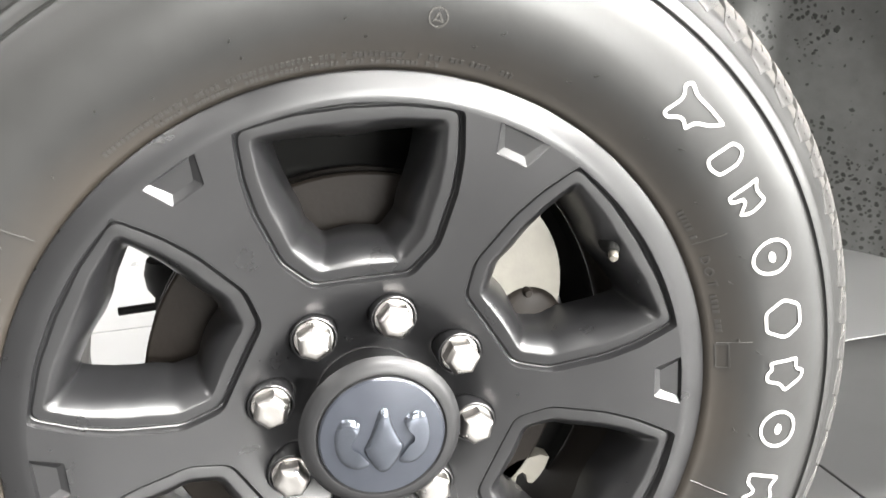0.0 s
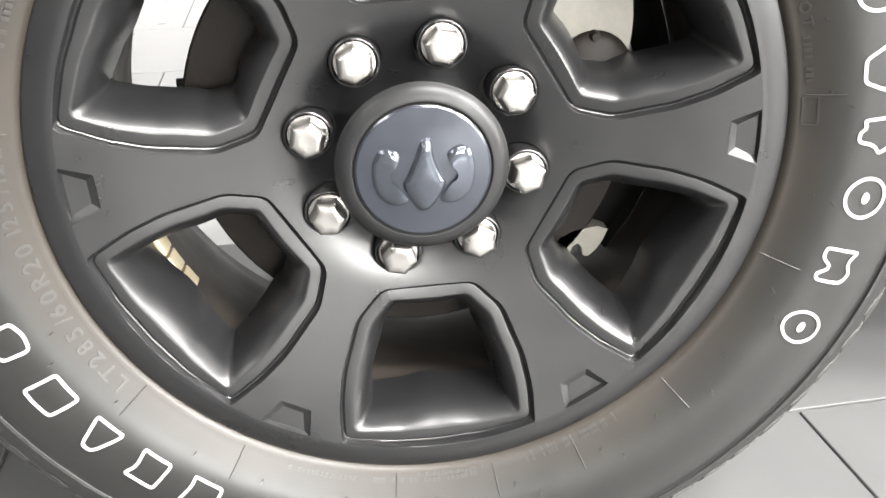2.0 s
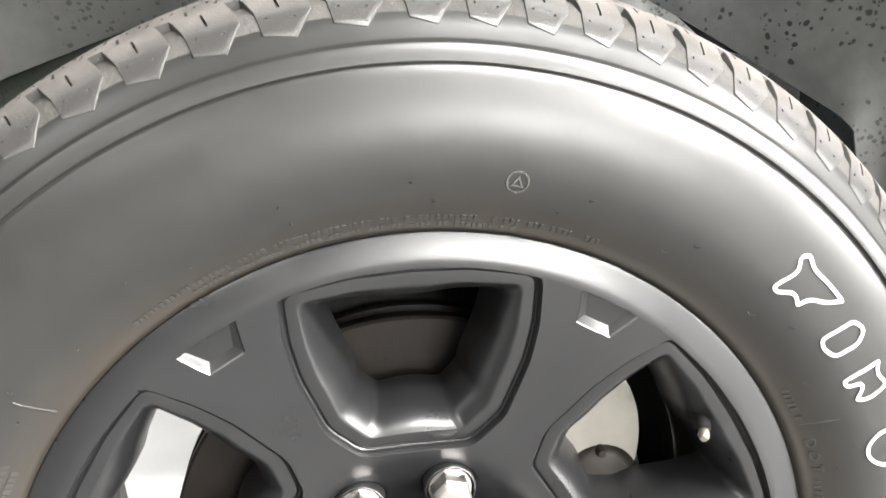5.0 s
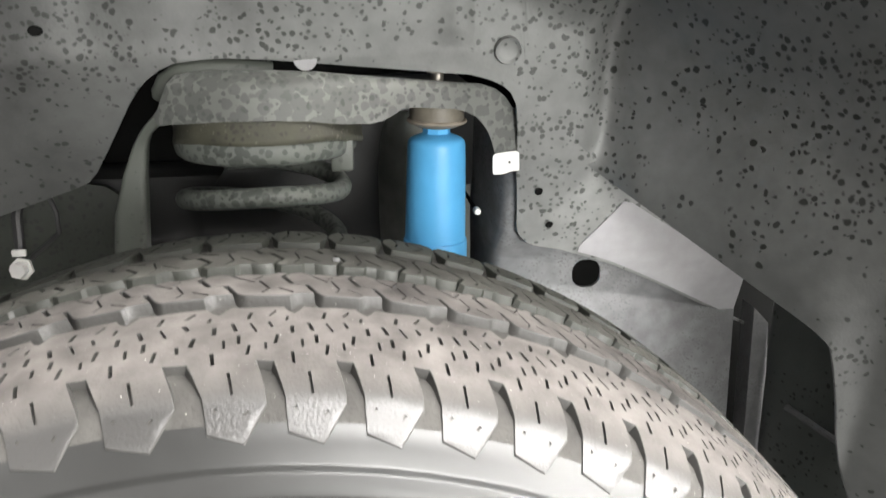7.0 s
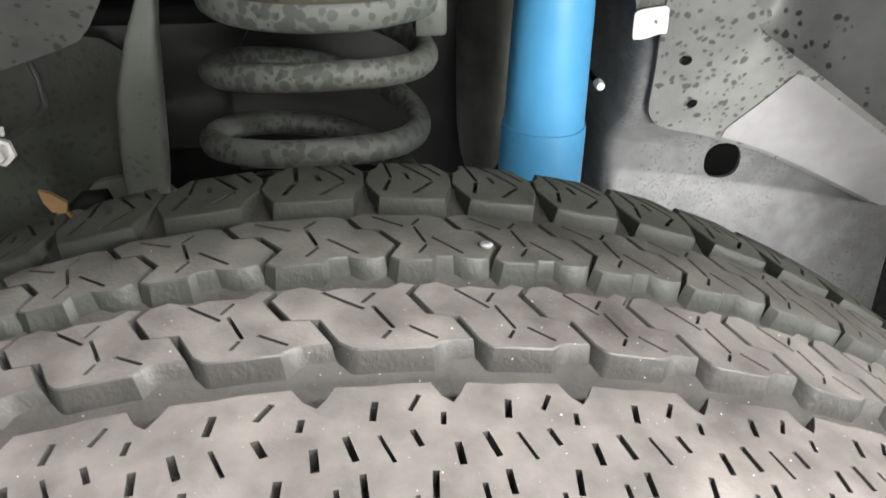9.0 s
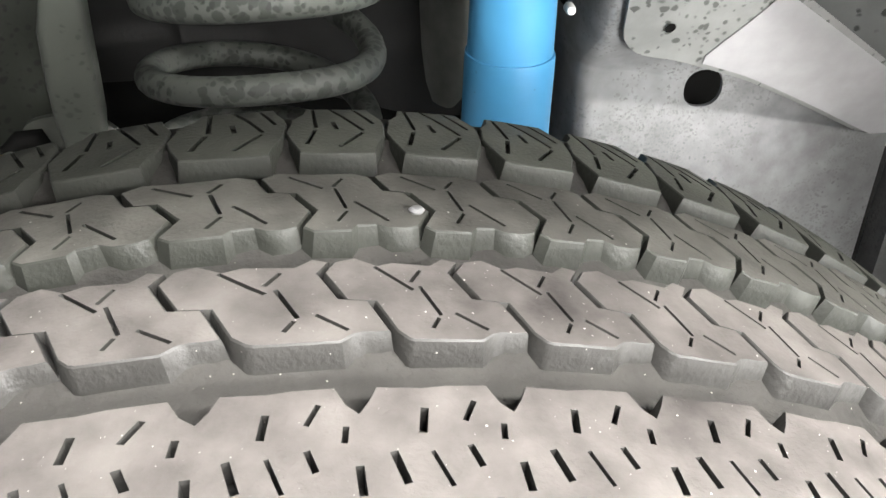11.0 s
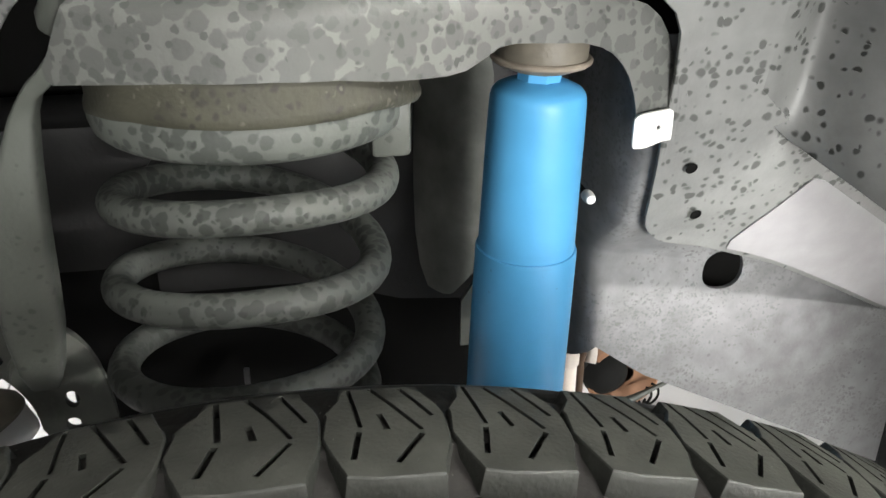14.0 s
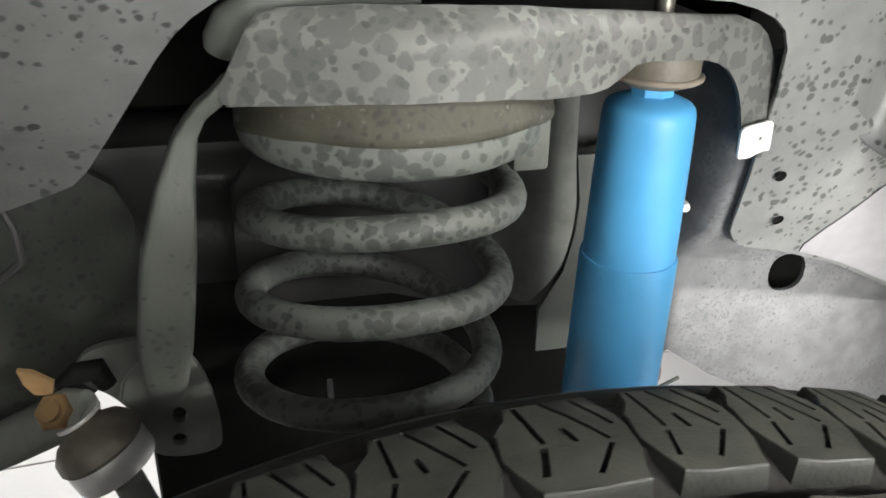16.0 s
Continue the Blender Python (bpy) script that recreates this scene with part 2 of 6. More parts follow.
# Third and inner ribs: thinner dust, and shade's green tone put into the colour.
M_TREADM = rubber_mat("mid_rib_shade_tone", (0.090, 0.087, 0.079), (0.042, 0.042, 0.037), 0.408, 0.4205, 0.74, "place", grain=0.62, relief=0.4, uneven=0.08, spec=0.15)
M_TREADI = rubber_mat("inner_rib_shade_tone", (0.074, 0.076, 0.065), (0.036, 0.037, 0.031), 0.408, 0.4205, 0.66, "place", grain=0.55, relief=0.4, uneven=0.08, spec=0.22)
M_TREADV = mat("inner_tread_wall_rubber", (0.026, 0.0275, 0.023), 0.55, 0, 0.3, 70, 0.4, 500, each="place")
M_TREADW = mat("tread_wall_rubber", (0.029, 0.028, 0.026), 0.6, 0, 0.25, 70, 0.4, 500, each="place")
specks(M_TREAD, 560, 0.035, (0.34, 0.33, 0.31))
specks(M_TREAD, 900, 0.10, (0.22, 0.21, 0.20))
specks(M_TREADM, 560, 0.03, (0.30, 0.29, 0.27))
specks(M_TREADM, 900, 0.08, (0.18, 0.175, 0.16))
specks(M_TREADI, 800, 0.05, (0.15, 0.15, 0.135))
specks(M_TREADW, 700, 0.05, (0.24, 0.23, 0.21))
bare_edge(M_TREAD, 0.4065, 0.4125, (0.028, 0.027, 0.026), 0.36)
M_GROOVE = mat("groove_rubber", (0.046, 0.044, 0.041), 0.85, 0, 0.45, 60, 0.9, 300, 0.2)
specks(M_GROOVE, 700, 0.06, (0.22, 0.21, 0.19))
M_WHITE = mat("white_rubber", (0.37, 0.365, 0.35), 0.6, 0, 0.1, 120)
M_WHEEL = mat("satin_black_paint", (0.0085, 0.0085, 0.009), 0.30, 0.0, 0.12, 30, 0, 0, 0.62, uneven=0.03)
M_BARREL = mat("dusty_barrel_paint", (0.022, 0.0185, 0.016), 0.42, 0.0, 0.25, 25, 0, 200, 0.3)
M_CAP = mat("graphite_cap_paint", (0.012, 0.012, 0.0125), 0.38, 0.0, 0.1, 60, 0, 0, 0.32)
M_CAPD = mat("cap_disc_gloss", (0.038, 0.042, 0.052), 0.16, 0.5, 0.1, 60, 0, 0, 0.7)
M_EMBLEM = mat("emblem_gloss", (0.085, 0.093, 0.11), 0.12, 0.8, 0.08, 60)
M_CHROME = mat("chromed_nut", (0.40, 0.385, 0.37), 0.33, 1.0, 0.10, 80, 0.1, 500)
M_STEEL = mat("bare_steel", (0.30, 0.28, 0.245), 0.4, 0.9, 0.2, 40, 0.2)
M_ROTOR = mat("rusted_disc_steel", (0.010, 0.0082, 0.0068), 0.45, 0.0, 0.25, 30, 0.2, 200, 0.12)
M_ZINC = mat("zinc_caliper", (0.15, 0.142, 0.122), 0.5, 0.2, 0.2, 60, 0.3)
M_BLACK = mat("black_chassis_paint", (0.022, 0.022, 0.022), 0.55, 0, 0.3, 30, 0.3)
M_DARK = mat("dark_underbody", (0.0055, 0.0055, 0.0052), 0.8, 0, 0.3, 20, spec=0.12)
def darkened(m, x0, x1, low, axis="X"):
    """Darkens the colour towards x0 along the axis, with an uneven border."""
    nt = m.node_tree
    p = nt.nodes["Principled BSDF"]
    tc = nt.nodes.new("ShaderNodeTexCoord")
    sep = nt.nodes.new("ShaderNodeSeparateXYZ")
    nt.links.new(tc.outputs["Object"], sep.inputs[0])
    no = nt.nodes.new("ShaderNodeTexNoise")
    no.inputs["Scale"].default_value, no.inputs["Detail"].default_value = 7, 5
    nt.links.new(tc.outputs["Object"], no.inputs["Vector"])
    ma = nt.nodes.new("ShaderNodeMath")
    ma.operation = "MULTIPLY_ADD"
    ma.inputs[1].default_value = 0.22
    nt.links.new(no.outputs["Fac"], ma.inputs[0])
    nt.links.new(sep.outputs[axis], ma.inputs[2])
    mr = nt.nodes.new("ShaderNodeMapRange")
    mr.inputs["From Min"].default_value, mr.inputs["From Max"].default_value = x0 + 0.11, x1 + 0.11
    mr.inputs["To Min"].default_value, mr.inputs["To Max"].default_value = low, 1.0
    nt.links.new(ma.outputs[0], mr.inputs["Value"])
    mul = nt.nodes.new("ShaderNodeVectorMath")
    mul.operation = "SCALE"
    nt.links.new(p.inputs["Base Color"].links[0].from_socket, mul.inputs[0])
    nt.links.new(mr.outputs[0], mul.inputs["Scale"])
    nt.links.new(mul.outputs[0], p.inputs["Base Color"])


def stains(m, color, cells, limit, spread, swing=1.2, blur=0.035):
    """Round water marks that run into one another, crowded in some areas and apart in others."""
    nt = m.node_tree
    p = nt.nodes["Principled BSDF"]
    tc = nt.nodes.new("ShaderNodeTexCoord")
    warp = nt.nodes.new("ShaderNodeTexNoise")
    warp.inputs["Scale"].default_value, warp.inputs["Detail"].default_value = cells * 1.6, 2
    bent = nt.nodes.new("ShaderNodeVectorMath")
    bent.operation = "MULTIPLY_ADD"
    bent.inputs[1].default_value = (0.45 / cells,) * 3
    nt.links.new(tc.outputs["Object"], warp.inputs["Vector"])
    nt.links.new(warp.outputs["Color"], bent.inputs[0])
    nt.links.new(tc.outputs["Object"], bent.inputs[2])
    vor = nt.nodes.new("ShaderNodeTexVoronoi")
    vor.feature = "SMOOTH_F1"
    vor.inputs["Scale"].default_value, vor.inputs["Smoothness"].default_value = cells, 0.22
    nt.links.new(bent.outputs[0], vor.inputs["Vector"])
    area = nt.nodes.new("ShaderNodeTexNoise")
    area.inputs["Scale"].default_value, area.inputs["Detail"].default_value = spread, 3
    nt.links.new(tc.outputs["Object"], area.inputs["Vector"])
    reach = nt.nodes.new("ShaderNodeMath")
    reach.operation = "MULTIPLY_ADD"
    reach.inputs[1].default_value, reach.inputs[2].default_value = swing, limit - 0.5 * swing
    nt.links.new(area.outputs["Fac"], reach.inputs[0])
    inside = nt.nodes.new("ShaderNodeMath")
    inside.operation = "SUBTRACT"
    nt.links.new(reach.outputs[0], inside.inputs[0])
    nt.links.new(vor.outputs["Distance"], inside.inputs[1])
    edge = nt.nodes.new("ShaderNodeMapRange")
    edge.inputs["From Min"].default_value, edge.inputs["From Max"].default_value = -blur, blur
    nt.links.new(inside.outputs[0], edge.inputs["Value"])
    mix = nt.nodes.new("ShaderNodeMix")
    mix.data_type = "RGBA"
    nt.links.new(edge.outputs[0], mix.inputs["Factor"])
    nt.links.new(p.inputs["Base Color"].links[0].from_socket, mix.inputs["A"])
    mix.inputs["B"].default_value = (*color, 1)
    nt.links.new(mix.outputs["Result"], p.inputs["Base Color"])


M_LINER = spotted("spotted_liner_plastic", (0.205, 0.208, 0.202), (0.072, 0.076, 0.070), 0.42, 150, 0.35, 0.42, 9, 0.2)
# Shade at the front end of the arch, put into the liner's colour.
darkened(M_LINER, -0.23, 0.02, 0.30)
M_LINERD = spotted("spotted_rear_liner_plastic", (0.205, 0.208, 0.202), (0.040, 0.043, 0.038), 0.42, 150, 0.36, 0.48, 9, 0.2)
# Shade and wetness of the rear liner, painted darker downward and rearward.
darkened(M_LINERD, 0.70, 0.86, 0.45, "Z")
darkened(M_LINERD, 0.325, 0.290, 0.72)
M_LINERB = spotted("black_lower_liner_plastic", (0.058, 0.063, 0.058), (0.010, 0.009, 0.008), 0.36, 150, 0.30, 0.25, 6)
M_PANEL = spotted("dusty_panel_steel", (0.185, 0.185, 0.188), (0.125, 0.128, 0.127), 0.72, 150, 0.26, 0.08, 9, 0.42)
drops(M_PANEL, (0.140, 0.142, 0.139), 330, 0.45, 0.45, 16, 0.22)
# Colour falls to about half towards the panel's lower edge.
darkened(M_PANEL, 0.575, 0.665, 0.56, "Z")
M_PANELD = mat("stained_web_steel", (0.20, 0.206, 0.186), 0.7, 0, 0.55, 38, 0.3, 200)
M_TOWER = mat("spotted_tower_steel", (0.122, 0.124, 0.116), 0.62, 0, 0.12, 60, 0.25, 300)
stains(M_TOWER, (0.080, 0.083, 0.077), 98, 0.56, 8, 1.0)
stains(M_TOWER, (0.064, 0.068, 0.062), 138, 0.36, 6, 1.2)
drops(M_TOWER, (0.050, 0.053, 0.048), 150, 0.34, 0.30, 14, 0.07)
M_SPRING = mat("spotted_spring_steel", (0.086, 0.093, 0.083), 0.6, 0, 0.14, 60, 0.25, 300, 0.35)
stains(M_SPRING, (0.046, 0.050, 0.045), 145, 0.44, 20, 1.0, 0.06)
drops(M_SPRING, (0.032, 0.035, 0.031), 200, 0.32, 0.30, 22, 0.09)
# Lower coils darkened in colour for the shade that falls on them.
darkened(M_SPRING, 0.65, 0.80, 0.55, "Z")
M_FRAME = spotted("stained_frame_steel", (0.026, 0.030, 0.023), (0.014, 0.016, 0.013), 0.55, 150, 0.35, 0.4, 8)
M_LEG = spotted("spotted_leg_steel", (0.062, 0.067, 0.058), (0.036, 0.039, 0.034), 0.55, 170, 0.30, 0.10, 14)
M_DUSTY = mat("dusty_black_steel", (0.120, 0.126, 0.110), 0.7, 0, 0.35, 50, 0.5, 160)
M_WALLS = mat("pale_wall_paint", (0.36, 0.36, 0.355), 0.8, 0, 0.05, 6)
M_ISO = mat("brown_isolator_rubber", (0.041, 0.040, 0.027), 0.72, 0, 0.5, 45, 0.5, 250)
drops(M_ISO, (0.022, 0.021, 0.016), 190, 0.34, 0.34, 20, 0.12)
drops(M_ISO, (0.075, 0.072, 0.056), 260, 0.28, 0.16, 26, 0.12)
M_BUSH = mat("rusty_bush_washer", (0.24, 0.205, 0.165), 0.7, 0.2, 0.35, 90, 0.4, 300)
M_BLUE = mat("blue_damper_paint", (0.085, 0.36, 0.66), 0.42, 0, 0.14, 25, 0.05, 400, 0.5)
drops(M_BLUE, (0.045, 0.17, 0.33), 130, 0.10, 0.05, 12, 0.05)
M_CLIP = mat("white_clip_plastic", (0.78, 0.78, 0.75), 0.5, 0, 0.06, 100)
M_BRASS = mat("brass_fitting", (0.23, 0.145, 0.065), 0.6, 0.4, 0.3, 120, 0.3)
M_WEIGHT = mat("lead_weight", (0.46, 0.40, 0.28), 0.55, 0.4, 0.2, 150, 0.3)
M_TILE = mat("grey_floor_tile", (0.10, 0.10, 0.10), 0.35, 0, 0.10, 8, 0.04, 60, each=True)
M_TILEW = mat("pale_floor_tile", (0.5, 0.5, 0.5), 0.35, 0, 0.06, 8, 0.04, 60, each=True)
# Tone of the painted light patch, shared by the liner clip.
M_PATCH = mat("pale_patch_and_clip", (0.32, 0.315, 0.32), 0.7, 0, 0.14, 70, 0.12, 300)
M_GROUT = mat("grout", (0.12, 0.12, 0.12), 0.9, 0, 0.2, 60)
M_WALL = mat("grey_wall_paint", (0.08, 0.08, 0.079), 0.8, 0, 0.05, 6)
M_BODY = mat("dark_body_paint", (0.03, 0.03, 0.032), 0.2, 0.1, 0.05, 10)
M_LAMP = mat("lamp_diffuser", (0.8, 0.8, 0.8), 0.5, 0, 0.02, 20, emit=6.0)
M_BOOT = mat("dusty_boot_rubber", (0.13, 0.117, 0.093), 0.5, 0, 0.35, 90, 0.4, 300)
M_SILVER = mat("bright_zinc_steel", (0.62, 0.61, 0.59), 0.35, 0.35, 0.15, 70, 0.2, 300)
M_SLEEVE = mat("cream_sleeve", (0.62, 0.56, 0.50), 0.6, 0, 0.2, 40)
M_BROWN = mat("rusty_brown_line", (0.065, 0.038, 0.022), 0.7, 0.1, 0.35, 60)
M_ORANGE = mat("orange_drum_paint", (0.22, 0.11, 0.058), 0.7, 0, 0.2, 30)


# ---------------- building helpers ----------------
def link_mesh(name, bm, material, smooth=True, angle=35):
    me = bpy.data.meshes.new(name)
    bmesh.ops.recalc_face_normals(bm, faces=bm.faces)
    if smooth:
        for e in bm.edges:
            if len(e.link_faces) == 2 and e.calc_face_angle(0) > radians(angle):
                e.smooth = False
        for f in bm.faces:
            f.smooth = True
    bm.to_mesh(me)
    bm.free()
    me.materials.append(material)
    return new(name, me)


def part(name, bm, material, parent=None, label="", smooth=True, angle=35):
    ob = link_mesh(name, bm, material, smooth, angle)
    if parent is not None:
        ob.parent = parent
        if parent.parent is None:
            ob.matrix_parent_inverse = parent.matrix_basis.inverted()
    if label:
        tagged(ob, label)
    return ob


def thing(name, at, label, category, group="", kind=""):
    ob = new(name)
    ob.location = at
    ob.empty_display_size = 0.05
    return tagged(ob, label, category, group, kind)


def revolve(bm, prof, seg=96, centre=(0, 0, 0.405), a0=0.0, a1=360.0):
    """Turns (radius, y) pairs about an axis along y through centre."""
    closed = a1 - a0 > 359.9
    n = seg if closed else seg + 1
    rings = []
    for r, y in prof:
        ring = []
        for k in range(n):
            a = radians(a0 + (a1 - a0) * k / seg)
            ring.append(bm.verts.new((centre[0] + r * math.sin(a), centre[1] + y, centre[2] + r * math.cos(a))))
        rings.append(ring)
    for i in range(len(rings) - 1):
        for k in range(seg):
            j = (k + 1) % n
            bm.faces.new((rings[i][k], rings[i][j], rings[i + 1][j], rings[i + 1][k]))
    return rings


def lathe(bm, prof, axis_at, axis_to, seg=32):
    """Turns (radius, along) pairs about the line from axis_at towards axis_to; ends with radius 0 close."""
    a, b = Vector(axis_at), Vector(axis_to)
    w = (b - a).normalized()
    u = w.orthogonal().normalized()
    v = w.cross(u)
    rings = []
    for r, s in prof:
        if r < 1e-6:
            rings.append([bm.verts.new(a + w * s)])
        else:
            rings.append([bm.verts.new(a + w * s + r * (u * math.cos(2 * math.pi * k / seg) + v * math.sin(2 * math.pi * k / seg))) for k in range(seg)])
    for p, q in zip(rings, rings[1:]):
        for k in range(seg):
            j = (k + 1) % seg
            if len(p) == 1 and len(q) > 1:
                bm.faces.new((p[0], q[j], q[k]))
            elif len(q) == 1 and len(p) > 1:
                bm.faces.new((p[k], p[j], q[0]))
            elif len(p) > 1:
                bm.faces.new((p[k], p[j], q[j], q[k]))


def tube(bm, pts, radius, seg=12, caps=True):
    """A round bar along the points; radius may be a list."""
    pts = [Vector(p) for p in pts]
    rad = radius if isinstance(radius, (list, tuple)) else [radius] * len(pts)
    d = (pts[1] - pts[0]).normalized()
    u = d.orthogonal().normalized()
    rings = []
    for i, p in enumerate(pts):
        d = (pts[min(i + 1, len(pts) - 1)] - pts[max(i - 1, 0)]).normalized()
        u = (u - d * u.dot(d)).normalized()
        v = d.cross(u)
        rings.append([bm.verts.new(p + rad[i] * (u * math.cos(2 * math.pi * k / seg) + v * math.sin(2 * math.pi * k / seg))) for k in range(seg)])
    for a, b in zip(rings, rings[1:]):
        for k in range(seg):
            j = (k + 1) % seg
            bm.faces.new((a[k], a[j], b[j], b[k]))
    if caps:
        bm.faces.new(rings[0])
        bm.faces.new(rings[-1][::-1])


def slab(bm, lo, hi, bevel=0.0, m=None):
    """A box from corner lo to corner hi, its edges rounded by bevel."""
    lo, hi = Vector(lo), Vector(hi)
    mid, size = (lo + hi) / 2, hi - lo
    geo = bmesh.ops.create_cube(bm, size=1, matrix=(m or Matrix()) @ Matrix.Translation(mid) @ Matrix.Diagonal((*size, 1)))
    if bevel:
        es = {e for v in geo["verts"] for e in v.link_edges}
        bmesh.ops.bevel(bm, geom=list(es), offset=bevel, segments=2, affect="EDGES", profile=0.5)


def prism(bm, outline, holes, to_world, depth, bevel=0.0, cuts=()):
    """A plate: its face is the outline without the holes; to_world(x, y, h) places it, with h from 0 (face) to depth (back)."""
    loops = [[bm.verts.new((x, y, 0)) for x, y in pts] for pts in (outline, *holes)]
    edges = [bm.edges.new((l[k], l[(k + 1) % len(l)])) for l in loops for k in range(len(l))]
    bmesh.ops.triangle_fill(bm, use_beauty=True, use_dissolve=False, edges=edges)
    for axis, at in cuts:
        co, no = ((at, 0, 0), (1, 0, 0)) if axis == "x" else ((0, at, 0), (0, 1, 0))
        bmesh.ops.bisect_plane(bm, geom=bm.verts[:] + bm.edges[:] + bm.faces[:], plane_co=co, plane_no=no)
    faces = bm.faces[:]
    ext = bmesh.ops.extrude_face_region(bm, geom=faces)
    back = [v for v in ext["geom"] if isinstance(v, bmesh.types.BMVert)]
    for v in back:
        v.co.z = depth
    for v in bm.verts:
        v.co = to_world(v.co.x, v.co.y, v.co.z)


def chaikin(pts, n=2, keep=0.25):
    for _ in range(n):
        out = []
        for k in range(len(pts)):
            (ax, ay), (bx, by) = pts[k], pts[(k + 1) % len(pts)]
            out += [(ax + (bx - ax) * keep, ay + (by - ay) * keep), (ax + (bx - ax) * (1 - keep), ay + (by - ay) * (1 - keep))]
        pts = out
    return pts


def lerp(x, xs, ys):
    return float(np.interp(x, xs, ys))

# ---------------- setting: floor, room ----------------
HUB = Vector((0, 0, 0.405))


def box_structure(name, lo, hi, material, label, category):
    bm = bmesh.new()
    slab(bm, lo, hi)
    return tagged(link_mesh(name, bm, material, False), label, category, kind="structure")


floor = box_structure("floor", (-8, -11, -0.12), (8, 7, -0.004), M_GROUT, "grey tiled workshop floor with dark joints", "floor")
# Unseen walls and ceiling; their tones decide how much light comes back.
box_structure("ceiling", (-8, -11, 3.6), (8, 7, 3.7), M_WALL, "plain grey workshop ceiling", "ceiling")
box_structure("wall_north", (-8, 7, -0.12), (8, 7.12, 3.7), M_WALL, "plain grey workshop wall", "wall")
# Unseen wall with a made-up opening for the added daylight.
bm = bmesh.new()
for lo, hi in (((-8, -11.2, -0.12), (1.4, -11, 3.7)), ((5.8, -11.2, -0.12), (8, -11, 3.7)), ((1.4, -11.2, -0.12), (5.8, -11, 0.6)), ((1.4, -11.2, 2.9), (5.8, -11, 3.7))):
    slab(bm, lo, hi)
tagged(link_mesh("wall_south", bm, M_WALLS, False), "unseen pale workshop wall with an added window opening", "wall", kind="structure")
window = thing("window_1", (3.6, -11.1, 0.6), "unseen wide window added to let daylight in", "window", kind="structure")
bm = bmesh.new()
for x in (1.44, 2.87, 4.33, 5.76):
    slab(bm, (x - 0.03, -11.14, 0.6), (x + 0.03, -11.08, 2.9), 0.004)
for z in (0.63, 2.87):
    slab(bm, (1.4, -11.14, z - 0.03), (5.8, -11.08, z + 0.03), 0.004)
part("window_frame", bm, M_CLIP, window)
box_structure("wall_west", (-8.12, -11, -0.12), (-8, 7, 3.7), M_WALL, "plain grey workshop wall", "wall")
# East wall likewise, pale to send light back onto the tyre.
bm = bmesh.new()
for lo, hi in (((8, -11, -0.12), (8.2, -5.8, 3.7)), ((8, -1.4, -0.12), (8.2, 7, 3.7)), ((8, -5.8, -0.12), (8.2, -1.4, 0.6)), ((8, -5.8, 2.9), (8.2, -1.4, 3.7))):
    slab(bm, lo, hi)
tagged(link_mesh("wall_east", bm, M_WALLS, False), "unseen pale workshop wall with an added window opening", "wall", kind="structure")
window = thing("window_2", (8.1, -3.6, 0.6), "unseen wide window added to let daylight in", "window", kind="structure")
bm = bmesh.new()
for y in (-5.76, -4.33, -2.87, -1.44):
    slab(bm, (8.08, y - 0.03, 0.6), (8.14, y + 0.03, 2.9), 0.004)
for z in (0.63, 2.87):
    slab(bm, (8.08, -5.8, z - 0.03), (8.14, -1.4, z + 0.03), 0.004)
part("window_frame", bm, M_CLIP, window)
for n, eye, tgt, sx, sy, w in LAMPS:
    bm = bmesh.new()
    slab(bm, (eye[0] - sx / 2 - 0.03, eye[1] - sy / 2 - 0.03, 3.545), (eye[0] + sx / 2 + 0.03, eye[1] + sy / 2 + 0.03, 3.6), 0.01)
    tagged(link_mesh("ceiling_light", bm, M_LAMP, False), "unseen long white ceiling light panel, switched on", "ceiling light", "ceiling lights")

# ---------------- the wheel ----------------
wheel = thing("wheel", (0, 0, 0.405), "satin black truck wheel with chromed nuts and dusty all-terrain tyre", "wheel")
TURN = -2.0          # windows lean by this many degrees


FACE_R = [0.044, 0.052, 0.060, 0.068, 0.076, 0.084, 0.092, 0.100, 0.110, 0.122, 0.136, 0.160, 0.190, 0.222, 0.256]
FACE_Y = [0.0330, 0.0322, 0.0300, 0.0262, 0.0214, 0.0167, 0.0128, 0.0098, 0.0070, 0.0044, 0.0017, -0.0030, -0.0090, -0.0152, -0.0212]


def yface(r):
    """The wheel face: a bowl round the hub that runs out into a flat cone, with no crease."""
    r = min(max(r, FACE_R[0]), FACE_R[-1] - 1e-6)
    k = next(i for i in range(len(FACE_R) - 1) if FACE_R[i + 1] > r)
    at = [min(max(i, 0), len(FACE_R) - 1) for i in (k - 1, k, k + 1, k + 2)]
    x, y = [FACE_R[i] for i in at], [FACE_Y[i] for i in at]
    m1 = (y[2] - y[0]) / (x[2] - x[0])
    m2 = (y[3] - y[1]) / (x[3] - x[1])
    h = x[2] - x[1]
    t = (r - x[1]) / h
    return y[1] * (2 * t ** 3 - 3 * t * t + 1) + m1 * h * (t ** 3 - 2 * t * t + t) + y[2] * (3 * t * t - 2 * t ** 3) + m2 * h * (t ** 3 - t * t)


def rot(p, a):
    """Wheel-face point (sideways, outward) of a sector at a degrees, as x and z from the hub."""
    c, s = math.cos(radians(a)), math.sin(radians(a))
    return p[0] * c + p[1] * s, -p[0] * s + p[1] * c


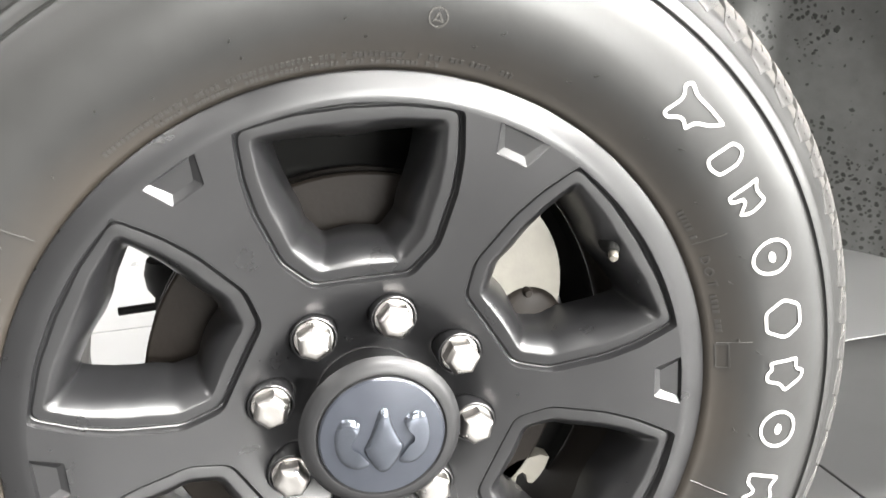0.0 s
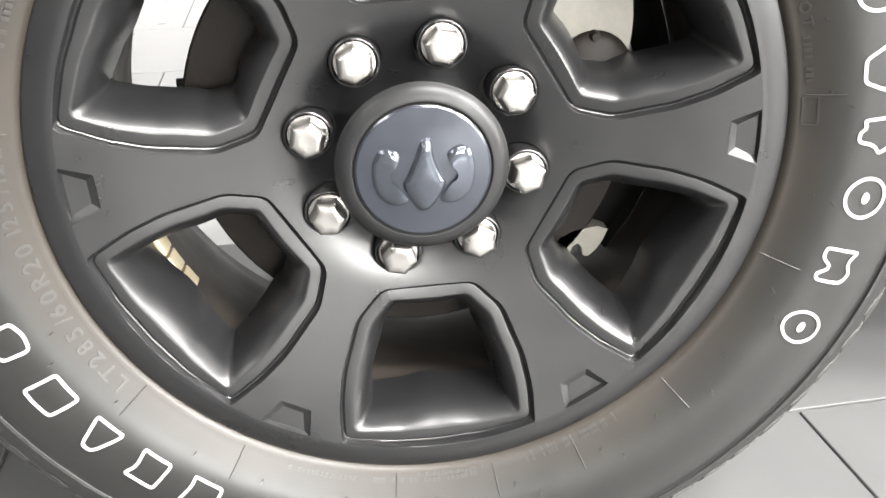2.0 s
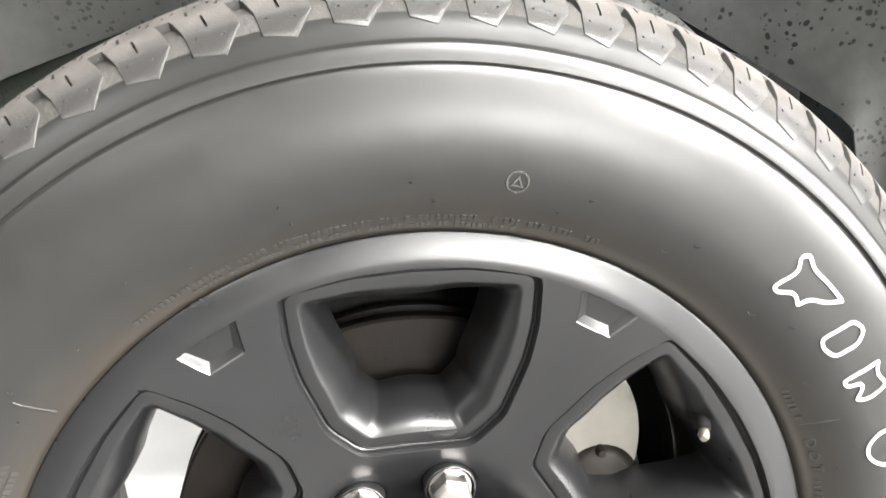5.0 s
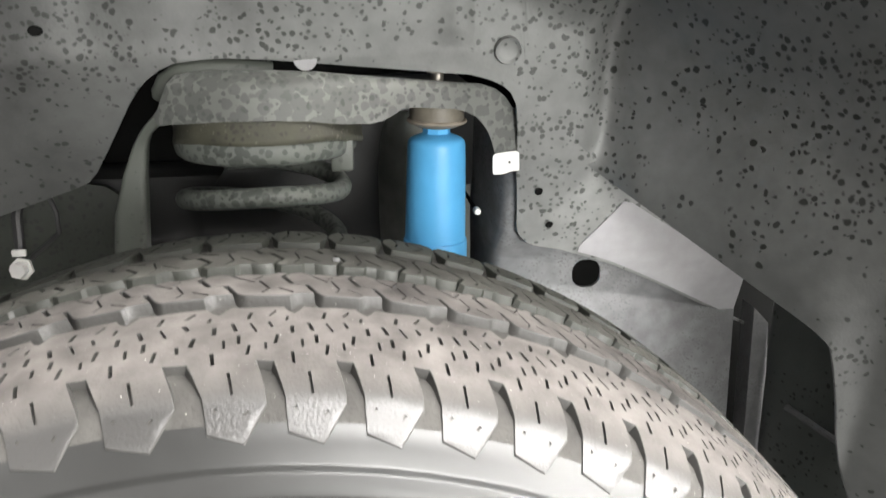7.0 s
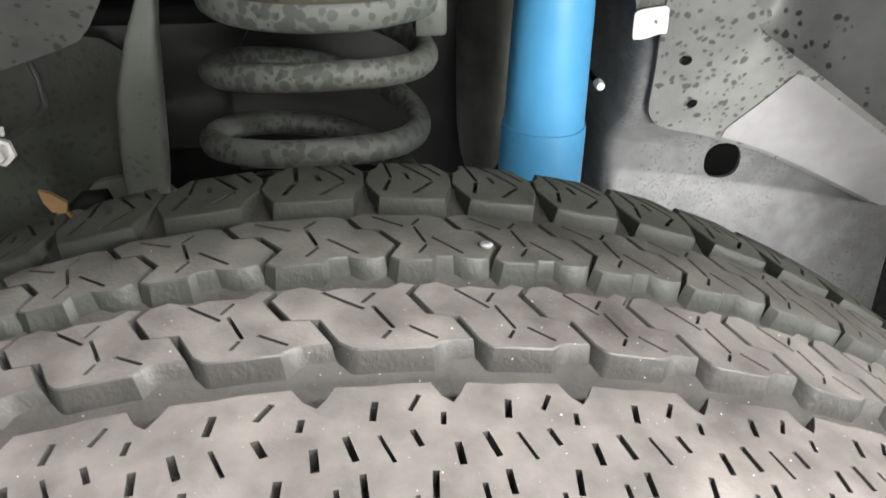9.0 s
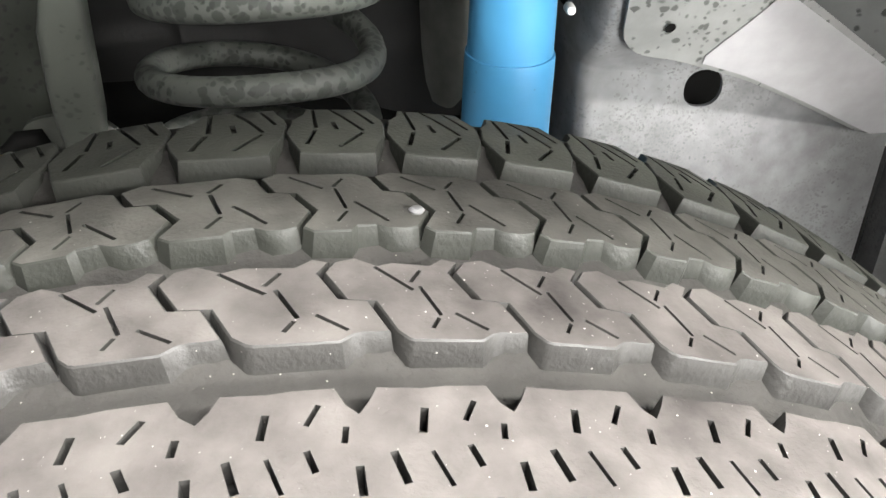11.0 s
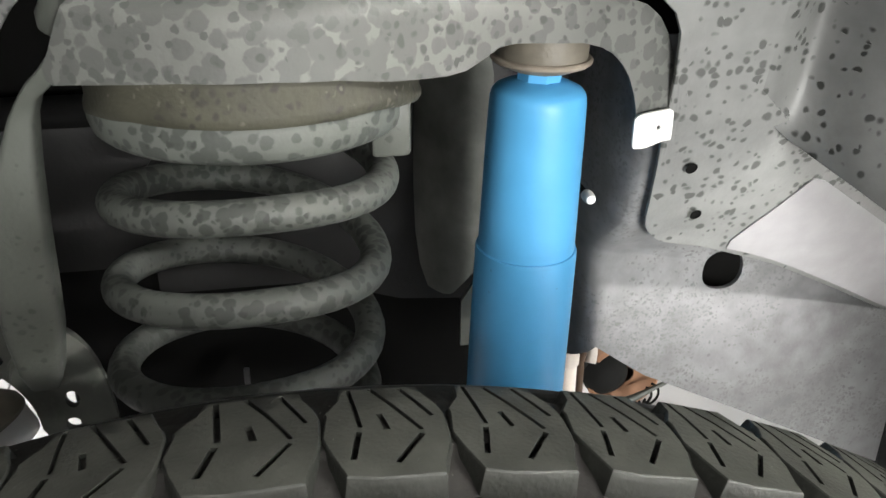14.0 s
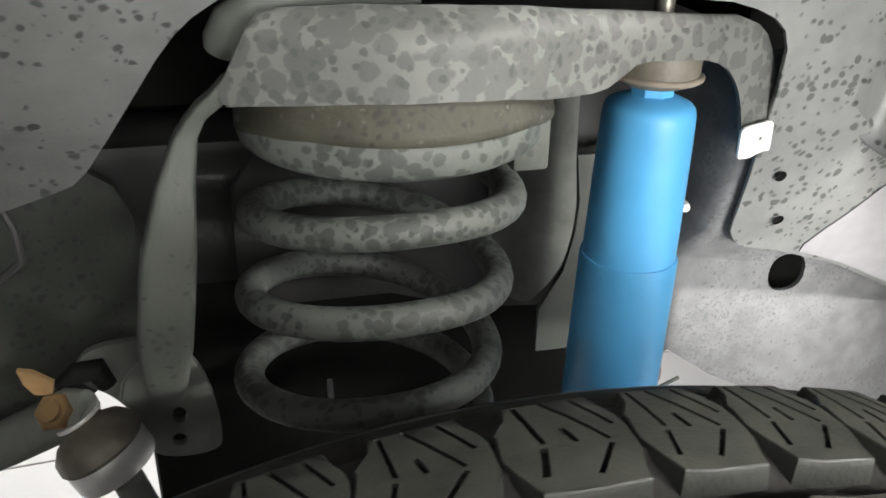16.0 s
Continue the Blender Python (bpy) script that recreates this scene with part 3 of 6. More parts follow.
def ray_poly(c, ang, poly):
    """Distance from c along ang to the polygon."""
    dx, dy = math.sin(ang), math.cos(ang)
    best = 1e9
    for k in range(len(poly)):
        (ax, ay), (bx, by) = poly[k], poly[(k + 1) % len(poly)]
        ex, ey = bx - ax, by - ay
        det = dx * -ey + dy * ex
        if abs(det) < 1e-14:
            continue
        qx, qy = ax - c[0], ay - c[1]
        t = (qx * -ey + qy * ex) / det
        u = (dx * qy - dy * qx) / det
        if t > 1e-7 and -1e-6 <= u <= 1 + 1e-6:
            best = min(best, t)
    return best


def sectors(bm, n, turn, rin, rout, hole, c, surf, lofts, steps=5, count=72, skip_floor=True, bite=None):
    """A ring between rin and rout out of n sectors, each with one hole; the hole's wall follows lofts (inset, depth)."""
    half = math.pi / n
    wedge = [(rin * math.sin(-half + 2 * half * k / 24), rin * math.cos(-half + 2 * half * k / 24)) for k in range(25)]
    wedge += [(rout * math.sin(half - 2 * half * k / 24), rout * math.cos(half - 2 * half * k / 24)) for k in range(25)]
    if bite:
        b1, b2 = [], []
        for w, r in bite:                      # half-width and distance out, on the line between two sectors
            b1.append((r * math.sin(half) - w * math.cos(half), r * math.cos(half) + w * math.sin(half)))
        last = math.atan2(*b1[-1])
        arc = [(rout * math.sin(last - 2 * last * k / 24), rout * math.cos(last - 2 * last * k / 24)) for k in range(25)]
        foot = (bite[0][1] * math.sin(half), bite[0][1] * math.cos(half))
        wedge = wedge[:25] + [foot] + b1 + arc + [(-x, y) for x, y in b1[::-1]] + [(-foot[0], foot[1])]
    angs = {round(2 * math.pi * k / count, 5) for k in range(count)}
    for x, y in (wedge[0], wedge[24], *wedge[25:29], *wedge[-4:]):
        angs.add(round(math.atan2(x - c[0], y - c[1]) % (2 * math.pi), 5))
    for x, y in hole:
        angs.add(round(math.atan2(x - c[0], y - c[1]) % (2 * math.pi), 5))
    angs = sorted(angs)
    angs = [a for k, a in enumerate(angs) if k == 0 or a - angs[k - 1] > 0.004]
    for s in range(n):
        rows = []
        inner = [ray_poly(c, a, hole) for a in angs]
        outer = [ray_poly(c, a, wedge) for a in angs]

        def put(a, d, extra):
            px, py = c[0] + d * math.sin(a), c[1] + d * math.cos(a)
            x, z = rot((px, py), turn + 360 / n * s)
            return bm.verts.new((x, surf(px, py) + extra, HUB.z + z))
        for k in range(steps + 1):
            f = k / steps
            rows.append([put(a, o + (i - o) * f, 0) for a, i, o in zip(angs, inner, outer)])
        for inset, depth in lofts:
            rows.append([put(a, max(i - inset, 0.001), depth) for a, i in zip(angs, inner)])
        for p, q in zip(rows, rows[1:]):
            for k in range(len(angs)):
                j = (k + 1) % len(angs)
                bm.faces.new((p[k], p[j], q[j], q[k]))
        if not skip_floor:
            bm.faces.new(rows[-1])


def soften(pts, cut):
    """Rounds each corner, cutting at most `cut` off its sides."""
    out = []
    for k in range(len(pts)):
        p, q, r = Vector(pts[k - 1]), Vector(pts[k]), Vector(pts[(k + 1) % len(pts)])
        c1, c2 = min(cut, (p - q).length * 0.4), min(cut, (r - q).length * 0.4)
        s1, s2 = q + (p - q).normalized() * c1, q + (r - q).normalized() * c2
        for f in (0, 0.33, 0.67, 1):
            v = s1 * (1 - f) ** 2 + q * 2 * f * (1 - f) + s2 * f * f
            out.append((v.x, v.y))
    return out


WINDOW = soften([(-81.5, 239.5), (-40, 248.5), (0, 251), (40, 248.5), (81.5, 239.5), (80.5, 205), (75.5, 177), (60, 133.5), (38, 111),
                 (-38, 111), (-60, 133.5), (-75.5, 177), (-80.5, 205)], 7)
WINDOW = [(x / 1000, y / 1000) for x, y in WINDOW]

bm = bmesh.new()
NOTCH = [(0.0120, 0.2285), (0.0132, 0.2290), (0.0215, 0.2500)]
sectors(bm, 6, TURN, 0.1065, 0.2512, WINDOW, (0, 0.185), lambda x, y: yface(math.hypot(x, y)),
        [(0.0004, 0.0006), (0.0014, 0.0072), (0.0024, 0.0080), (0.0034, 0.0076), (0.0046, 0.0062), (0.0122, 0.0054), (0.0134, 0.0055), (0.0146, 0.0064), (0.0170, 0.0088), (0.0200, 0.0124), (0.0230, 0.0170), (0.0258, 0.0230), (0.0283, 0.0310), (0.0305, 0.0425), (0.0322, 0.0600)], bite=NOTCH)
bmesh.ops.remove_doubles(bm, verts=bm.verts, dist=0.0004)
rim = part("rim", bm, M_WHEEL, wheel, "satin black alloy wheel face with six windows")
# lip and barrel
bm = bmesh.new()
revolve(bm, [(0.2508, -0.0203), (0.2533, -0.0206), (0.2565, -0.0205), (0.2605, -0.0195), (0.2695, -0.0178), (0.2718, -0.0168), (0.2726, -0.0148), (0.2726, -0.006), (0.268, 0.0), (0.258, 0.004)], 192)
part("rim_lip", bm, M_WHEEL, wheel)
bm = bmesh.new()
revolve(bm, [(0.2533, -0.019), (0.2480, 0.002), (0.2360, 0.018), (0.2290, 0.036), (0.2272, 0.056), (0.2275, 0.09), (0.2300, 0.12), (0.2365, 0.16), (0.2480, 0.205), (0.2680, 0.225), (0.2720, 0.232)], 128)
part("barrel", bm, M_BARREL, wheel, "wheel barrel brown with brake dust")
# hub bowl with nut pockets
LUG0 = 13.0
bm = bmesh.new()
pocket = [(0.0196 * math.sin(2 * math.pi * k / 28), 0.0825 + 0.0192 * math.cos(2 * math.pi * k / 28)) for k in range(28)]
sectors(bm, 8, LUG0, 0.048, 0.1072, pocket, (0, 0.0825), lambda x, y: yface(math.hypot(x, y)), [(0.0008, 0.0006), (0.0013, 0.006), (0.0016, 0.020)], 6, 48, False)
bmesh.ops.remove_doubles(bm, verts=bm.verts, dist=0.0004)
part("hub_face", bm, M_WHEEL, wheel, angle=60)
# round pillars that carry the nuts
SEAT = bmesh.new()
lathe(SEAT, [(0.0160, 0.034), (0.0160, 0.0065), (0.0164, 0.0052), (0.0171, 0.0048), (0.0178, 0.0054), (0.0182, 0.0075), (0.0186, 0.040)], (0, 0, HUB.z + 0.0825), (0, 1, HUB.z + 0.0825), 36)
seat = part("nut_seat", SEAT, M_WHEEL, wheel)

# centre cap
cap_bm = bmesh.new()
revolve(cap_bm, [(0.0460, 0.0360), (0.0470, 0.0040), (0.0560, -0.0170), (0.0606, -0.0205), (0.0626, -0.0225), (0.0608, -0.0245), (0.0590, -0.0265), (0.0565, -0.0280), (0.0520, -0.0298), (0.0504, -0.0296), (0.0497, -0.0284), (0.0490, -0.0280), (0.0484, -0.0296),
                 (0.0470, -0.0308), (0.0300, -0.0324), (0.0150, -0.0330), (0.0004, -0.0332)], 96)
cap = part("centre_cap", cap_bm, M_CAP, wheel, "round graphite centre cap with a plain raised emblem")
bm = bmesh.new()
revolve(bm, [(0.0484, -0.0300), (0.0470, -0.0312), (0.0300, -0.0328), (0.0150, -0.0334), (0.0004, -0.0336)], 96)
part("disc", bm, M_CAPD, cap, "glossy blue-grey cap disc")


def cap_y(x, z):
    r = math.hypot(x, z)
    return lerp(r, [0, 0.015, 0.03, 0.047], [-0.0336, -0.0334, -0.0328, -0.0312])


def emblem(bm, pts, h, n=2):
    pts = chaikin([(x / 1000, y / 1000) for x, y in pts], n)
    cx, cy = sum(p[0] for p in pts) / len(pts), sum(p[1] for p in pts) / len(pts)
    rings = []
    for f, up in ((1.0, 0.0), (0.9, 0.6 * h), (0.72, h), (0.4, h * 1.1)):
        rings.append([bm.verts.new((cx + (x - cx) * f, cap_y(x, y) - up, HUB.z + cy + (y - cy) * f)) for x, y in pts])
    for p, q in zip(rings, rings[1:]):
        for k in range(len(p)):
            j = (k + 1) % len(p)
            bm.faces.new((p[k], p[j], q[j], q[k]))
    bm.faces.new(rings[-1])


bm = bmesh.new()
emblem(bm, [(-1, 26), (5, 25), (7, 12), (13, -3), (17, -8), (10, -20), (3, -29), (-4, -29), (-10, -20), (-16, -8), (-12, -2), (-6, 12)], 0.0035)
for s in (-1, 1):
    emblem(bm, [(s * 15, 12), (s * 21, 19), (s * 30, 20), (s * 36, 10), (s * 37, -6), (s * 32, -18), (s * 22, -25), (s * 10, -22), (s * 14, -14), (s * 22, -11), (s * 25, -2), (s * 22, 8)], 0.0026)
part("emblem", bm, M_EMBLEM, cap, "plain raised three-lobed emblem")

# nuts
NUT = bmesh.new()
hexr = 0.0143
rings = []
for r, y, n6 in ((0.0150, 0.030, 0), (0.0158, 0.012, 0), (0.0158, 0.0080, 0), (0.0150, 0.0066, 0), (hexr, 0.0064, 1), (hexr, -0.0048, 1), (hexr - 0.0008, -0.0062, 1), (0.0110, -0.0082, 1), (0.0100, -0.0085, 1), (0.0060, -0.0086, 1), (0.0030, -0.0085, 1)):
    ring = []
    for k in range(24):
        a = 2 * math.pi * k / 24
        rr = r if not n6 else r * math.cos(math.pi / 6) / math.cos((a + math.pi / 6) % (math.pi / 3) - math.pi / 6)
        ring.append(NUT.verts.new((rr * math.sin(a), y, 0.08255 + rr * math.cos(a))))
    rings.append(ring)
for p, q in zip(rings, rings[1:]):
    for k in range(24):
        NUT.faces.new((p[k], p[(k + 1) % 24], q[(k + 1) % 24], q[k]))
NUT.faces.new(rings[-1])
bmesh.ops.translate(NUT, verts=NUT.verts, vec=HUB)
first = part("lug_nut", NUT, M_CHROME, wheel, "chromed hexagonal lug nut", angle=25)


def about_axis(a):
    return Matrix.Translation(HUB) @ Matrix.Rotation(radians(a), 4, "Y") @ Matrix.Translation(-HUB)


def repeat(ob, a):
    o = ob.copy()
    scene.collection.objects.link(o)
    o.parent, o.matrix_parent_inverse = ob.parent, ob.matrix_parent_inverse
    o.matrix_basis = about_axis(a)
    return o


for k in range(1, 8):
    repeat(first, LUG0 + 45 * k)
    repeat(seat, LUG0 + 45 * k)
first.matrix_basis = about_axis(LUG0)
seat.matrix_basis = about_axis(LUG0)

# notches near the lip: sunken trapezoids with a bright lower bevel
def notch_mesh():
    bm = bmesh.new()
    outer = [(-21.5, 251), (21.5, 251), (13.4, 228.6), (12, 228.2), (-12, 228.2), (-13.4, 228.6)]
    mid = [(-20.3, 250.6), (20.3, 250.6), (12.2, 229.8), (11, 229.4), (-11, 229.4), (-12.2, 229.8)]
    inner = [(-16, 249.5), (16, 249.5), (8.8, 235.5), (8, 235), (-8, 235), (-8.8, 235.5)]
    rows = []
    for pts, d in ((outer, 0.0), (mid, 0.0014), (inner, 0.0042)):
        rows.append([bm.verts.new((x / 1000, yface(math.hypot(x, y) / 1000) + d, HUB.z + y / 1000)) for x, y in pts])
    for p, q in zip(rows, rows[1:]):
        for k in range(len(p)):
            bm.faces.new((p[k], p[(k + 1) % len(p)], q[(k + 1) % len(p)], q[k]))
    bm.faces.new(rows[-1])
    return bm


first = part("notch", notch_mesh(), M_WHEEL, wheel, "sunken trapezoid notch in the wheel face", angle=15)
for k in range(1, 6):
    repeat(first, TURN + 30 + 60 * k)
first.matrix_basis = about_axis(TURN + 30)

# valve
bm = bmesh.new()
va = radians(57.2)
vx, vz = math.sin(va), math.cos(va)
vp = HUB + Vector((0.236 * vx, 0.008, 0.236 * vz))
vq = HUB + Vector((0.221 * vx, -0.024, 0.221 * vz))
lathe(bm, [(0.0, 0.0), (0.0115, 0.0), (0.0115, 0.006), (0.0075, 0.011), (0.005, 0.016), (0.005, 0.026)], vp, vq, 20)
valve = part("valve_stem", bm, M_DARK, wheel, "black rubber valve stem")
bm = bmesh.new()
lathe(bm, [(0.0040, 0.024), (0.0040, 0.030), (0.0026, 0.0325), (0.0, 0.0328)], vp, vq, 16)
part("valve_cap", bm, M_STEEL, valve, "bare metal valve cap")
# balance weights
for k in range(4):
    bm = bmesh.new()
    slab(bm, (-0.0085, 0.046, HUB.z + 0.2215), (0.0085, 0.067, HUB.z + 0.2272), 0.0015)
    w = part("balance_weight", bm, M_WEIGHT, wheel, "stick-on wheel balance weight")
    w.matrix_basis = about_axis(-121.5 + 4.9 * k)

# ---------------- tyre ----------------
YC = 0.118


def crown(y):
    return 0.4255 - 0.30 * (y - YC) ** 2 - 38 * (y - YC) ** 4


SIDE = [(0.2700, -0.0030), (0.2722, -0.0150), (0.2745, -0.0185), (0.2760, -0.0205), (0.2780, -0.0212), (0.2830, -0.0238), (0.2900, -0.0290), (0.2990, -0.0345), (0.3080, -0.0385), (0.3200, -0.0412),
        (0.3320, -0.0420), (0.3450, -0.0412), (0.3560, -0.0392), (0.3660, -0.0360), (0.3712, -0.0334), (0.3728, -0.0323), (0.3735, -0.0327), (0.3743, -0.0345), (0.3760, -0.0343), (0.3832, -0.0307), (0.3842, -0.0299), (0.3850, -0.0278), (0.3864, -0.0263),
        (0.3930, -0.0224), (0.4000, -0.0165), (0.4082, -0.0082), (0.4128, 0.0008), (0.4142, 0.0120)]
FLOOR = [(0.4146, 0.030), (0.4150, 0.056), (0.4156, 0.0635), (0.4158, 0.0695), (0.4168, 0.0742), (0.4195, 0.0790), (0.4200, 0.0920), (0.4195, 0.1055), (0.4174, 0.1090), (0.4160, 0.1125), (0.4158, 0.1180), (0.4168, 0.1228), (0.4195, 0.1278), (0.4200, 0.1420),
         (0.4190, 0.1555), (0.4170, 0.1595), (0.4156, 0.1635), (0.4154, 0.1695), (0.4162, 0.1745), (0.4182, 0.1800), (0.4195, 0.1860), (0.4214, 0.1890), (0.4202, 0.2000), (0.4172, 0.2150), (0.4122, 0.2205)]        # rounded grooves between the ribs
prof = SIDE + FLOOR + [(r - 0.35 * max(0.0, r - 0.392), 2 * YC - y) for r, y in SIDE[::-1]]
bm = bmesh.new()
revolve(bm, prof, 240)
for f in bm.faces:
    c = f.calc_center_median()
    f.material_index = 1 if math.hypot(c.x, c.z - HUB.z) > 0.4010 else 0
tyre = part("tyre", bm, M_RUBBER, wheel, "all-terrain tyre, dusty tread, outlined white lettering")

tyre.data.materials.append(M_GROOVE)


def side_y(r):
    return lerp(r, [p[0] for p in SIDE], [p[1] for p in SIDE])


def side_point(r, a, lift=0.0):
    a = radians(a)
    slope = (side_y(r + 0.002) - side_y(r - 0.002)) / 0.004
    n = Vector((slope, -1)).normalized()          # (outward, y)
    rr, y = r + n.x * lift, side_y(r) + n.y * lift
    return Vector((HUB.x + rr * math.sin(a), y, HUB.z + rr * math.cos(a)))


PITCH, LONG = 4.84, 1.1682     # short pitch in degrees; the long pitch is this much longer
ARC = radians(1) * 0.423       # metres per degree


def slit(x0, y0, x1, y1, w=0.0011):
    d = Vector((x1 - x0, y1 - y0)).normalized() * w / 2
    return [(x0 - d.y, y0 + d.x), (x0 + d.y, y0 - d.x), (x1 + d.y, y1 - d.x), (x1 - d.y, y1 + d.x)]


def block_mesh(outline, slits, place, cuts=(), depth=0.0115, sipe=0.008, joined=()):
    """One tread block in metres along the tread (x) and across it (y); place(x, y, h) sets it on the tyre, h below the top."""
    bm = bmesh.new()
    cx, cy = sum(p[0] for p in outline) / len(outline), sum(p[1] for p in outline) / len(outline)

    def grow(p, d):
        if p[0] in joined:
            return p
        v = Vector((p[0] - cx, p[1] - cy))
        return (p[0] + v.normalized().x * d, p[1] + v.normalized().y * d)
    top = [grow(p, -0.0005) for p in outline]
    loops = [[bm.verts.new((x, y, 0)) for x, y in pts] for pts in (top, *slits)]
    edges = [bm.edges.new((l[k], l[(k + 1) % len(l)])) for l in loops for k in range(len(l))]
    bmesh.ops.triangle_fill(bm, use_beauty=True, edges=edges)
    walls = [(loops[0], [[bm.verts.new((*p, 0.0005)) for p in outline], [bm.verts.new((*grow(p, 0.0022), depth)) for p in outline]])]
    for l, pts in zip(loops[1:], slits):
        walls.append((l, [[bm.verts.new((*p, sipe)) for p in pts]]))
    for l, rows in walls:
        for row in rows:
            for k in range(len(l)):
                j = (k + 1) % len(l)
                bm.faces.new((l[k], l[j], row[j], row[k]))
            l = row
    for _, rows in walls[1:]:
        bm.faces.new(rows[-1])
    # Walls and slits take the darker second material.
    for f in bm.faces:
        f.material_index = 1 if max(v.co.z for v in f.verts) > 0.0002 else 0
    for at in cuts:
        bmesh.ops.bisect_plane(bm, geom=bm.verts[:] + bm.edges[:] + bm.faces[:], plane_co=(0, at, 0), plane_no=(0, 1, 0))
    for v in bm.verts:
        v.co = place(*v.co)
    return bm


def on_crown(x, y, h):
    a = x / 0.423
    r = crown(y) - h
    return Vector((r * math.sin(a), y, HUB.z + r * math.cos(a)))


L = PITCH * ARC
G = 0.0009
# two middle ribs: interlocking blocks between zigzag seams
def mid_rib(seam, near_edge, far_edge, slits):
    left = [(x + G, y) for x, y in seam]
    right = [(x + L - G, y) for x, y in seam]
    out = left + [(seam[-1][0] + dx, y) for dx, y in near_edge] + right[::-1] + [(seam[0][0] + dx, y) for dx, y in far_edge]
    return out, slits


S2 = [(-0.0125, 0.1085), (-0.0155, 0.1035), (-0.0100, 0.0915), (-0.0025, 0.0905), (0.0025, 0.0785)]
rib2, slits2 = mid_rib(S2, [(0.0035, 0.0756), (0.0050, 0.0750), (0.0225, 0.0750), (0.0255, 0.0774), (0.0285, 0.0782), (0.0315, 0.0780)], [(0.031, 0.1100), (0.027, 0.1065), (0.0165, 0.1078), (0.012, 0.1062), (0.006, 0.1100)],
                       [slit(-0.0010, 0.1056, 0.0088, 0.0951), slit(0.0115, 0.1040, 0.0085, 0.0985), slit(0.0107, 0.0967, 0.0152, 0.0845), slit(0.0145, 0.0835, 0.0125, 0.0795), slit(0.0190, 0.0855, 0.0268, 0.0792)])
S3 = [(-0.0140, 0.1570), (-0.0095, 0.1475), (-0.0030, 0.1465), (0.0035, 0.1355), (-0.0005, 0.1265)]
rib3, slits3 = mid_rib(S3, [(0.0040, 0.1240), (0.0150, 0.1240), (0.0168, 0.1266), (0.0225, 0.1272), (0.0262, 0.1252), (0.0315, 0.1252)], [(0.030, 0.1590), (0.017, 0.1585), (0.006, 0.1600)],
                       [slit(-0.0045, 0.1570, 0.0062, 0.1488), slit(0.0125, 0.1550, 0.0095, 0.1500), slit(0.0101, 0.1488, 0.0132, 0.1364), slit(0.0135, 0.1350, 0.0105, 0.1290), slit(0.0158, 0.1405, 0.0256, 0.1292)])
# inner shoulder rib
rib4 = [(0.0045, 0.1752), (0.0120, 0.1735), (0.0300, 0.1740), (0.0308, 0.1790), (0.0338, 0.1880), (0.0346, 0.1930), (L - G, 0.2040), (L - 0.0020, 0.2090), (0.0312, 0.2150), (0.0295, 0.2215),
        (0.0060, 0.2215), (0.0050, 0.2140), (0.0005, 0.2060), (G, 0.2040), (-0.0008, 0.1930), (0.0012, 0.1850)]
slits4 = [slit(0.0085, 0.2205, 0.0100, 0.1970, 0.0014), slit(0.0150, 0.2205, 0.0268, 0.1945, 0.0014), slit(0.0266, 0.1925, 0.0180, 0.1795, 0.0017), slit(0.0160, 0.2040, 0.0174, 0.1955, 0.0017), slit(0.0240, 0.2200, 0.0310, 0.2020, 0.0014), slit(0.0095, 0.1950, 0.0068, 0.1820, 0.0017)]
# outer shoulder: runs over the edge and down the side
PROF1 = [(0.0600, 0.4245), (0.0300, 0.4230), (0.0120, 0.4205), (0.0010, 0.4170), (-0.0070, 0.4115), (-0.0135, 0.4040), (-0.0208, 0.3968), (-0.0256, 0.3893)]
LEN1 = [0.0]
for (ya, ra), (yb, rb) in zip(PROF1, PROF1[1:]):
    LEN1.append(LEN1[-1] + math.hypot(yb - ya, rb - ra))


def on_shoulder(x, s, h):
    y, r = lerp(s, LEN1, [p[0] for p in PROF1]), lerp(s, LEN1, [p[1] for p in PROF1])
    y2, r2 = lerp(s + 0.002, LEN1, [p[0] for p in PROF1]), lerp(s + 0.002, LEN1, [p[1] for p in PROF1])
    y1, r1 = lerp(s - 0.002, LEN1, [p[0] for p in PROF1]), lerp(s - 0.002, LEN1, [p[1] for p in PROF1])
    t = Vector((y2 - y1, r2 - r1))
    t = t.normalized() if t.length > 1e-9 else Vector((-1, 0))
    n = Vector((-t.y, t.x)) if -t.y * 0 + t.x < 0 else Vector((t.y, -t.x))
    if n.y < 0:
        n = -n
    h = h * lerp(s, [0, 0.06, 0.075, LEN1[-1]], [1, 0.7, 0.4, 0.25])
    y, r = y - n.x * h, r - n.y * h
    a = x / 0.423
    return Vector((r * math.sin(a), y, HUB.z + r * math.cos(a)))


E1 = LEN1[-1]
B1 = 0.0031
rib1 = [(B1, 0.0012), (0.0125, 0.0006), (0.0150, 0.0060), (0.0180, 0.0088), (0.0205, 0.0050), (0.0225, 0.0008), (0.0330, 0.0014), (B1 + L, 0.0012), (B1 + L, 0.0535), (0.0385, 0.0540), (0.0432, 0.0700), (0.0440, 0.0760), (0.0345, E1 - 0.0050),
        (0.0182, E1 - 0.0100), (0.0162, 0.0730), (0.0102, 0.0548), (B1, 0.0538)]
